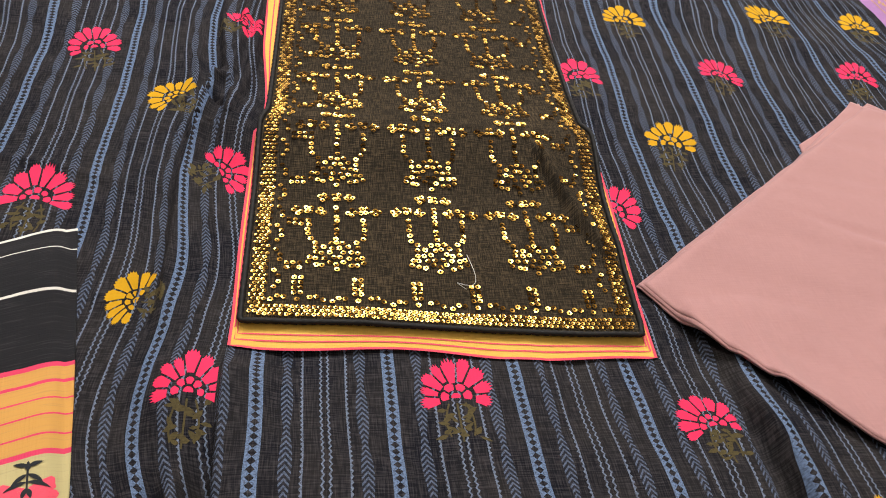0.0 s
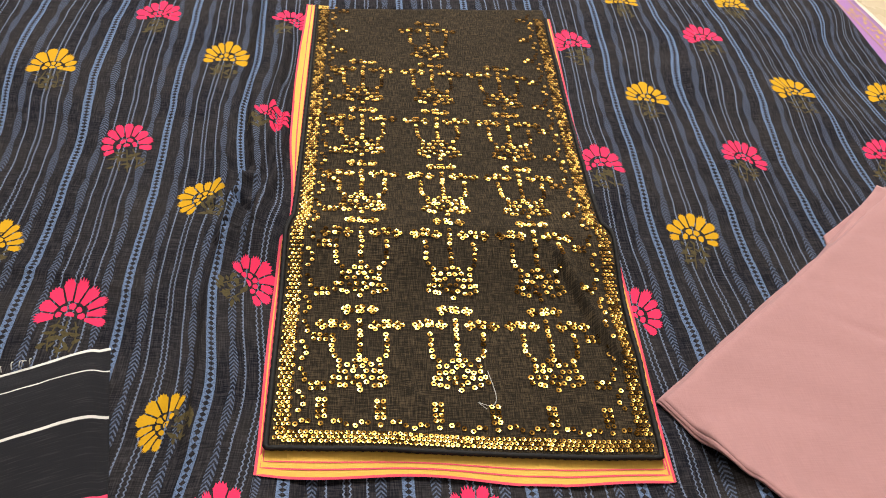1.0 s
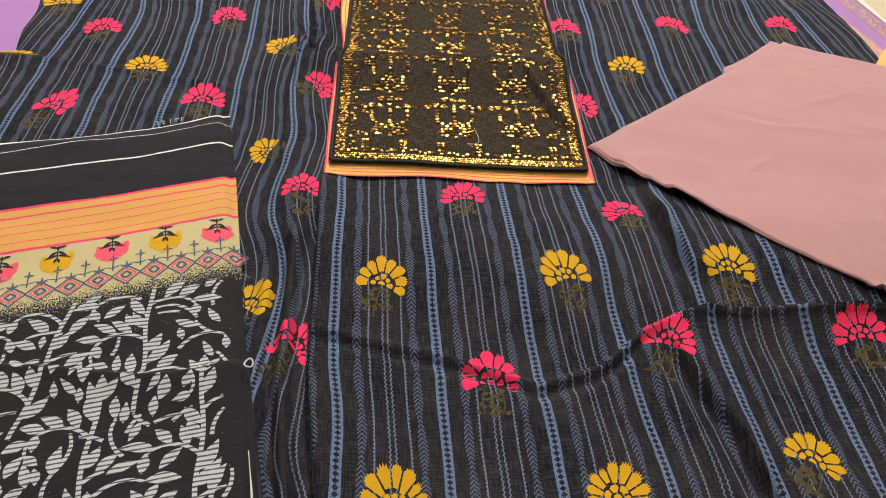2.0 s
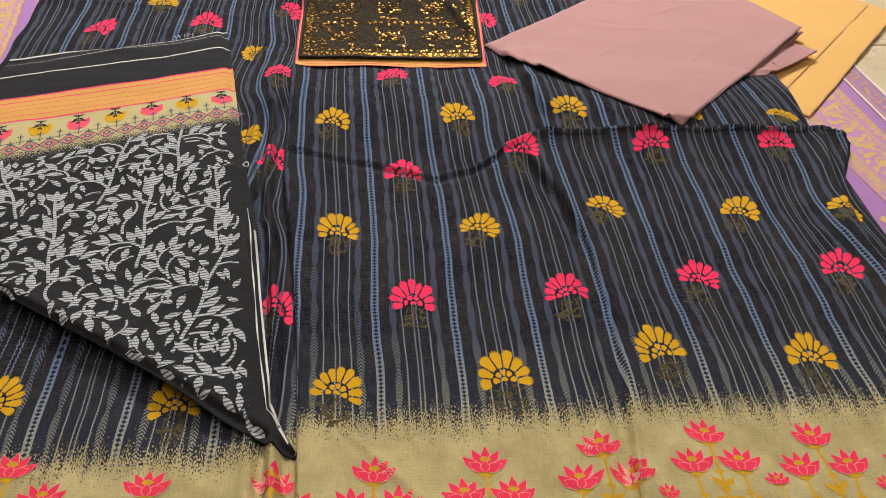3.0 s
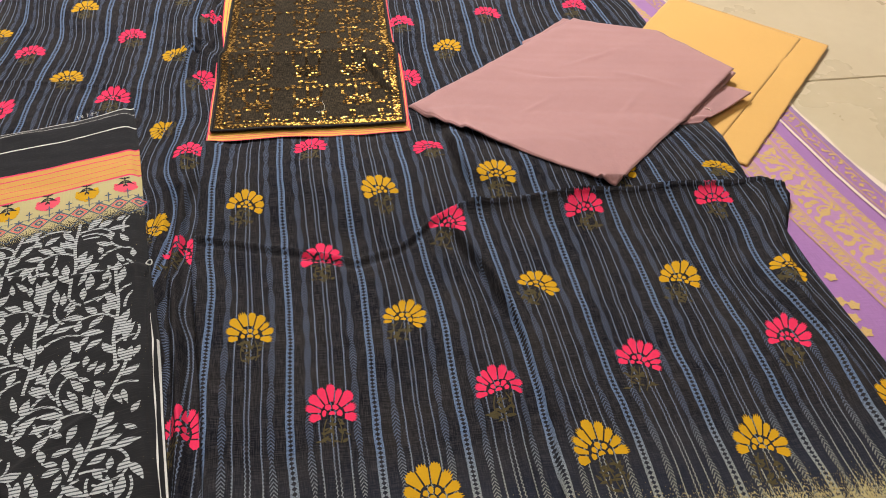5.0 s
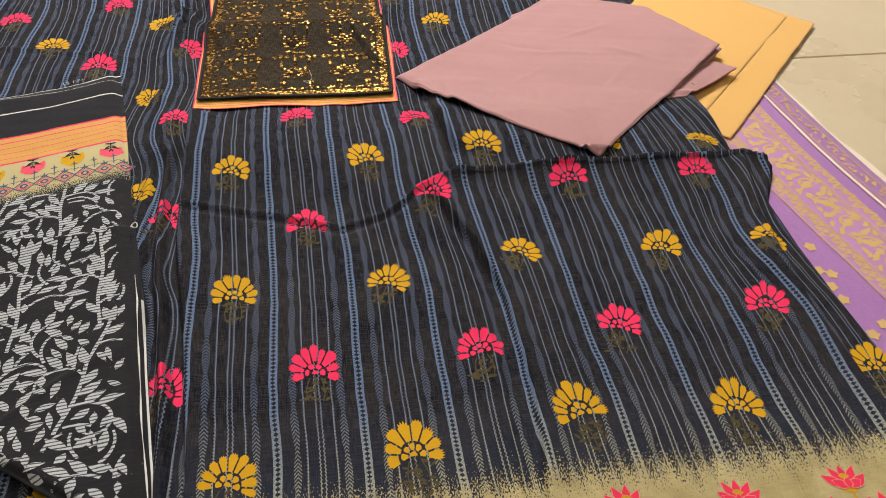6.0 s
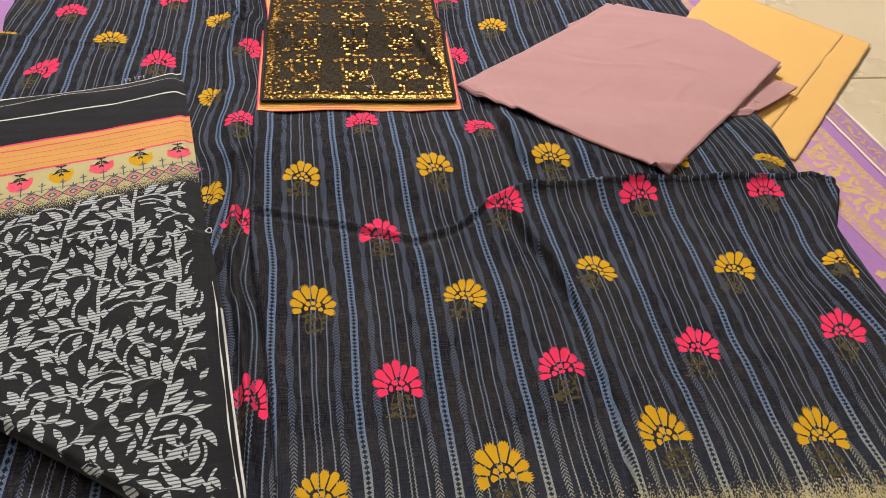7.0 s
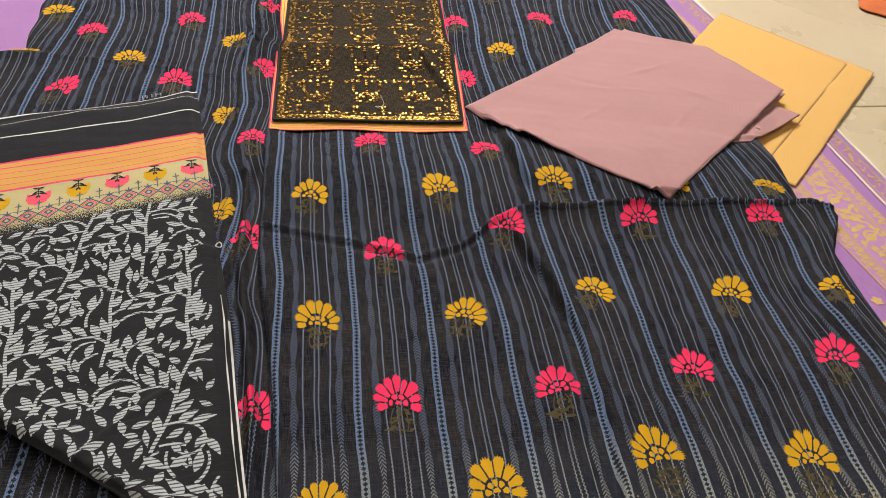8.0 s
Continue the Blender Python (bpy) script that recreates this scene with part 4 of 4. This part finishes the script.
    def leaf(p, x, y, head, long, wide, bend=0.0):
        spots = [(x + long * k * math.cos(head + bend * k / 2), y + long * k * math.sin(head + bend * k / 2), r) for k, r in ((0.35, 0.0036), (0.65, 0.0044), (0.98, 0.0022))]
        if not all(free(*q) for q in spots):
            return []
        p.leaf(x, y, head, long, wide, 0, bend, 7, 0, rng.choice((0.8, 1.0, 1.2)))
        taken.extend(spots[1:])
        return spots[:1]

    def tendril(p, x, y, head, turn, count):
        """A branch that curls up, with leaves on its outer side and one at its heart."""
        px, py, fresh = [x], [y], []
        for k in range(count):
            head += turn * (0.15 + 0.024 * k)
            x, y = x + 0.0062 * math.cos(head), y + 0.0062 * math.sin(head)
            if k > 1 and not free(x, y, 0.0026):
                break
            px.append(x)
            py.append(y)
            fresh.append((x, y, 0.0026))
            if k > 0 and k % 2 == 1:
                fresh += leaf(p, x, y, head - turn * rng.uniform(0.5, 0.85), rng.uniform(0.019, 0.027), rng.uniform(0.0085, 0.0105), turn * 0.45)
            if k > 3 and k % 3 == 0:
                fresh += leaf(p, x, y, head + turn * rng.uniform(0.6, 1.0), rng.uniform(0.013, 0.018), rng.uniform(0.007, 0.009), turn * 0.3)
        if len(px) > 3:
            p.ribbon(px, py, 0.0034 * np.linspace(1.0, 0.7, len(px)))
            fresh += leaf(p, px[-1], py[-1], head + turn * 0.3, 0.015, 0.0095, turn * 0.5)
        taken.extend(fresh)

    def stem(p, x, y, head, count):
        px, py, fresh, side, curls = [x], [y], [], rng.choice((-1, 1)), []
        sway = rng.choice((-1, 1)) * 0.05
        for k in range(count):
            head += sway * math.cos(k * 0.45)
            x, y = x + 0.0066 * math.cos(head), y + 0.0066 * math.sin(head)
            if k > 1 and not free(x, y, 0.0028):
                break
            px.append(x)
            py.append(y)
            fresh.append((x, y, 0.0028))
            if k % 6 == 4:
                curls.append((x, y, head + side * 0.75, side))
                side = -side
            elif k % 2 == 0 and k > 0:
                fresh += leaf(p, x, y, head - side * rng.uniform(0.55, 0.85), rng.uniform(0.021, 0.030), rng.uniform(0.0088, 0.011), side * 0.35)
        if len(px) > 3:
            p.ribbon(px, py, 0.0036)
            for d in (0, 0.55, -0.55):
                fresh += leaf(p, px[-1], py[-1], head + d, 0.022, 0.0095, 0.2 * d)
        taken.extend(fresh)
        for x, y, h, turn in curls:
            tendril(p, x, y, h, turn, rng.randint(13, 19))

    up = math.atan2(-E2[1], -E2[0])
    spots = [(0.050 + 0.088 * i + 0.044 * (j % 2), 0.775 - 0.125 * j, 1) for j in range(5) for i in range(5)]
    spots += [(rng.uniform(0.015, 0.36), rng.uniform(0.27, 0.79), 0) for _ in range(2600)]
    for a0, v0, big in spots:
        x, y = shawl_world(a0, v0)
        if not free(x, y, 0.003):
            continue
        p = Print(shawl_height, 0.0003)
        if big:
            stem(p, x, y, up + rng.uniform(-0.35, 0.35), 22)
        elif rng.random() < 0.3:
            tendril(p, x, y, up + rng.uniform(-1.2, 1.2), rng.choice((-1, 1)), rng.randint(9, 15))
        else:
            taken.extend(leaf(p, x, y, up + rng.uniform(-1.3, 1.3), rng.uniform(0.013, 0.023), rng.uniform(0.006, 0.0088), rng.uniform(-0.5, 0.5)))
        if p.verts:
            p.build("leaf_vine", [HATCH], cloth, "white hatched leaf vine print")


shawl()


# folded plain cloths
def folded_cloth(name, label, corners, z0, z1, layers, material, seed, wrinkle=0.0015, rim=0.004, inset=0.006, bulge=(0, 0), ground=None, flush=0.0, creases=(), hang=0.0):
    thing = tagged(new(name), label, "folded cloth")
    for k in range(layers):
        c = [np.array(p, float) for p in corners]
        mid = sum(c) / 4
        rng = random.Random(seed + k)
        down = layers - 1 - k
        c = [p + (mid - p) / np.linalg.norm(mid - p) * (inset * rng.uniform(-0.5, 1.0) * (1 if k < layers - 1 else 0.3)) for p in c]
        s, t, X, Y = bilinear(c, 110, 110)
        edge = np.minimum(np.minimum(s, 1 - s), np.minimum(t, 1 - t)) * 0.35
        out = np.minimum(t / 0.62, (1 - t) / 0.38) * s ** 3
        X, Y = X + bulge[0] * out, Y + bulge[1] * out
        X = X + 0.0016 * np.sin(t * 13 + seed + k) * (s - 0.5) + 0.0005 * np.sin(t * 41 + k)
        Y = Y + 0.0016 * np.sin(s * 11 + seed * 2 + k) * (t - 0.5) + 0.0005 * np.sin(s * 37 + k)
        bow = 4 * t * (1 - t) * (1 - s) ** 2
        X, Y = X - hang * 0.6 * bow, Y - hang * bow
        X, Y = X + hang * down * 0.35 * np.sin(t * 9 + k * 2.3) * s ** 4, Y + hang * down * 0.25 * np.sin(t * 13 + k) * s ** 4
        base = z0(s, t) + (z1(s, t) - z0(s, t)) * (k + 1) / layers
        base = base + flush * (1 - smooth(s / 0.35)) * (z1(s, t) - base - 0.0012 * (layers - 1 - k))
        Z = base + wrinkle * ripple(X, Y, 17, seed + 0.2 * k) * smooth(edge / 0.03) + 0.4 * wrinkle * ripple(X, Y, 50, seed)
        for x0, y0, ang, long, high in creases:
            c, q = math.cos(radians(ang)), math.sin(radians(ang))
            along, across = (X - x0) * c + (Y - y0) * q, (Y - y0) * c - (X - x0) * q
            Z = Z + high * np.exp(-(across / 0.005) ** 2) * np.exp(-(along / long) ** 2)
        Z = Z - rim * np.exp(-(edge / 0.003) ** 2) * (0.6 if k else 0.9)
        if ground:
            Z = np.maximum(Z, ground(X, Y) + 0.0016 + 0.0007 * k)
        sheet("fold_layer", X, Y, Z, material, thing, "", None, 0.0016)
    return thing


def bridged(X, Y):
    """The striped cloth's height as a stiffer cloth spans it."""
    return np.maximum.reduce([shirt_height(X + dx, Y + dy) for dx in (-0.02, 0, 0.02) for dy in (-0.02, 0, 0.02)])


rose = folded_cloth("rose_cloth", "dusty rose cotton length folded into a layered square", [(0.387, -0.220), (0.672, 0.046), (0.472, 0.301), (0.146, 0.041)],
                    lambda s, t: 0.014 - 0.004 * t, lambda s, t: 0.022 - 0.008 * t + 0.016 * s * (1 - t), 4, ROSE, 2, 0.0022, bulge=(0.058, 0.018), ground=bridged, flush=0.9, hang=0.017,
                    creases=((0.42, 0.07, -12, 0.06, 0.0022), (0.36, 0.10, -30, 0.05, -0.0018), (0.47, 0.14, 20, 0.05, 0.002), (0.52, 0.05, -40, 0.04, 0.0022), (0.33, 0.0, 35, 0.06, 0.0014), (0.45, -0.05, 48, 0.07, 0.0018)))
s, t, X, Y = bilinear([(0.50, -0.080), (0.566, -0.078), (0.680, -0.004), (0.600, 0.06)], 40, 40)
sheet("folded_flap", X, Y, 0.022 + 0.004 * np.sin(s * 9 + t * 4) * t * (1 - t) * 2 + 0.004 * np.exp(-((t - 0.12) / 0.05) ** 2), ROSE, rose, "", None, 0.003)
s, t, X, Y = bilinear([(0.360, 0.195), (0.470, 0.285), (0.470, 0.309), (0.366, 0.231)], 40, 12)
sheet("fold_layer", X, Y, shirt_height(X, Y) + 0.0022, ROSE, rose, "", None, 0.0012)
t = np.linspace(0, 1, 30)
tube(np.column_stack([0.585 + 0.008 * np.sin(t * 7), -0.045 - 0.02 * t, 0.026 - 0.012 * t]), 0.0006, "loose_thread", CREAM, rose, "", 5)

yellow = folded_cloth("yellow_cloth", "pale yellow cotton length folded flat beneath a rose cloth", [(0.600, -0.172), (0.904, 0.156), (0.701, 0.385), (0.40, 0.03)],
                      lambda s, t: 0.004 + 0 * s, lambda s, t: 0.0075 + 0 * s, 2, YELLOW, 5, 0.0005, 0.0015, 0.004)
s, t, X, Y = bilinear([(0.572, -0.122), (0.864, 0.182), (0.700, 0.383), (0.40, 0.03)], 80, 60)
sheet("top_fold", X, Y, 0.0088 + 0.0004 * ripple(X, Y, 15, 3) - 0.001 * np.exp(-(np.minimum(t, 1 - t) * 0.26 / 0.003) ** 2), YELLOW, yellow, "", None, 0.0018)


# the violet silk spread beneath
def violet_height(X, Y):
    return 0.0018 + 0.0007 * (1 + ripple(X, Y, 20, 9))


def lean(q, y):
    """The silk lies askew: from the distance across it to a place."""
    return q - 0.14 * y + 0.006 * np.sin(y * 9 + 0.5)


def violet_silk():
    silk = tagged(new("violet_silk"), "violet silk length with an ochre woven border, spread beneath", "fabric")
    s, t, Q, Y = bilinear([(-0.95, -1.0), (0.738, -1.0), (0.738, 1.0), (-0.95, 1.0)], 150, 150)
    X = lean(Q, Y)
    sheet("cloth", X, Y, violet_height(X, Y), PURPLE, silk, "", None, 0.0008)
    rng = random.Random(8)
    y = np.linspace(-0.98, 0.98, 200)

    def band(q0, q1, y_from, y_to):
        """A woven border: a scrolling middle between two narrow vine rows."""
        p = Print(violet_height, 0.0005)
        yy = np.linspace(y_from, y_to, 160)
        p.patch(np.stack([lean(v, yy) for v in np.linspace(q0, q1, 4)], 1), np.stack([yy] * 4, 1))
        border = p.build("border_band", [LILAC], silk, "lilac woven border band")
        row = (q1 - q0) * 0.21
        mid, wide = (q0 + q1) / 2, (q1 - q0) / 2 - row - 0.004
        y0, k = max(y_from + 0.3, -0.66), 0
        while y0 < min(y_to, 0.75):
            p = Print(violet_height, 0.0008)
            side = 1 if k % 2 else -1
            t = np.linspace(0, 1, 16)
            p.ribbon(lean(mid - side * wide * 0.75 * np.cos(t * math.pi), y0), y0 + 0.040 * t, 0.0040)
            turn = np.linspace(0, 5.2, 18)
            rad = wide * 0.62 * (1 - turn / 7.0)
            p.ribbon(float(lean(mid, y0)) + side * rad * np.cos(turn), y0 + 0.020 + rad * np.sin(turn), 0.0038)
            x0 = float(lean(mid, y0))
            for m in range(9):
                a = m * 0.72 + k
                p.leaf(x0 + side * wide * 0.68 * math.cos(a), y0 + 0.020 + wide * 0.75 * math.sin(a), a + side * 0.9, 0.0135, 0.0068, 0, side * 0.9, 5)
            for m in range(6):
                p.leaf(x0, y0 + 0.020, m * math.pi / 3, 0.0085, 0.0055, 0, 0, 4)
            for e in (-1, 1):
                qx = float(lean(mid + e * (wide + 0.004 + row / 2), y0))
                for m in range(3):
                    yb = y0 + 0.0133 * m
                    p.ribbon(qx + e * row * 0.3 * np.sin(t * 6.28), yb + 0.0133 * t, 0.0026)
                    p.leaf(qx + row * 0.25, yb + 0.003, radians(120), 0.010, 0.0055, 0, 0.6, 4)
                    p.leaf(qx - row * 0.25, yb + 0.009, radians(60), 0.010, 0.0055, 0, -0.6, 4)
            p.build("woven_vine", [PAISLEY], border)
            y0, k = y0 + 0.040, k + 1
        for q in (q0 + 0.001, q0 + row, q0 + row + 0.0035, q1 - row - 0.0035, q1 - row, q1 - 0.001):
            p = Print(violet_height, 0.0009)
            p.ribbon(lean(q, yy), yy, 0.0019)
            p.build("woven_line", [PAISLEY], border)

    band(0.574, 0.674, -0.98, 0.98)
    band(-0.665, -0.605, -0.6, 0.4)
    for q in (0.705, 0.727):
        p = Print(violet_height, 0.0007)
        p.ribbon(lean(q, y), y, 0.0018)
        p.build("woven_line", [PAISLEY], silk)
    for k in range(64):
        yy = -0.66 + 0.0215 * k
        x0 = float(lean(0.716, yy))
        p = Print(violet_height, 0.0007)
        for q in range(5):
            p.leaf(x0 + rng.uniform(-0.005, 0.005), yy + 0.004 * q, rng.uniform(0, 6.28), 0.009, 0.0042, 0, 0.8, 4)
        p.build("edge_sprig", [PAISLEY], silk)
    p = Print(violet_height, 0.0016)
    yy = np.linspace(-0.62, 0.1, 80)
    wide = 0.0045 * np.sin(np.clip((0.1 - yy) / 0.72, 0, 1) * math.pi) ** 0.5
    p.ribbon(lean(0.697, yy), yy, wide + 0.0004)
    p.build("cream_tuck", [CREAM], silk, "cream lining showing through a tuck")
    for k in range(76):
        yy = rng.uniform(-0.6, 0.6)
        x0 = rng.uniform(-0.95, -0.68) if k < 16 else float(lean(rng.uniform(0.50, 0.567), yy))
        p = Print(violet_height, 0.0007)
        for q in range(5):
            p.leaf(x0, yy, q * 1.256 + k, 0.0085, 0.0075, 0, 0.4, 5)
        p.build("woven_spot", [PAISLEY], silk)


violet_silk()
s, t, X, Y = bilinear([(0.70, -0.75), (0.748, -0.75), (0.748, 0.9), (0.70, 0.9)], 30, 200)
X = lean(X + (0.004 * np.sin(Y * 14) + 0.002 * np.sin(Y * 47)) * s, Y)
tagged(sheet("lining_cloth", X, Y, 0.0012 + 0 * X, CREAM, None, "", None, 0.0006), "cream cotton lining edge under the violet silk", "fabric")


def heap(name, label, x0, y0, rx, ry, high, material, seed):
    """A loosely dropped cloth."""
    r, a = np.meshgrid(np.linspace(0, 1, 30), np.linspace(0, 2 * math.pi, 80), indexing="ij")
    rr = r * (1 + 0.12 * np.sin(a * 3 + seed) + 0.07 * np.sin(a * 7 + seed))
    X, Y = x0 + rx * rr * np.cos(a), y0 + ry * rr * np.sin(a)
    Z = 0.005 + high * (1 - r ** 2) * (0.75 + 0.25 * ripple(X, Y, 45, seed))
    tagged(sheet(name, X, Y, Z, material, None, "", None, 0.001), label, "cloth")


heap("brown_cloth", "crumpled dark brown cloth dropped on the violet silk", -0.72, 0.52, 0.12, 0.12, 0.03, BROWN, 1)
heap("rust_cloth", "crumpled rust orange cloth lying on the tiles", 1.12, 0.46, 0.10, 0.09, 0.025, RUST, 2)


# floor tiles, 0.6 m, each its own piece
def tile_mesh():
    h, b = 0.2988, 0.0015
    v = [(-h, -h, -0.01), (h, -h, -0.01), (h, h, -0.01), (-h, h, -0.01), (-h, -h, -b), (h, -h, -b), (h, h, -b), (-h, h, -b)]
    v += [(sx * (h - b), sy * (h - b), 0) for sx, sy in ((-1, -1), (1, -1), (1, 1), (-1, 1))]
    f = [(8, 9, 10, 11)] + [(k, (k + 1) % 4, 4 + (k + 1) % 4, 4 + k) for k in range(4)] + [(4 + k, 4 + (k + 1) % 4, 8 + (k + 1) % 4, 8 + k) for k in range(4)]
    mesh = bpy.data.meshes.new("tile")
    mesh.from_pydata(v, [], f)
    mesh.materials.append(TILE)
    return mesh


tile = tile_mesh()
for i in range(-6, 5):
    for j in range(-6, 8):
        x, y = 0.35 + 0.6 * i + 0.6, 0.353 + 0.6 * j
        if abs(x) < 2.95 and -3.1 < y < 4.5:
            ob = new("tile", tile)
            ob.parent = floor
            ob.location = (x, y, 0)
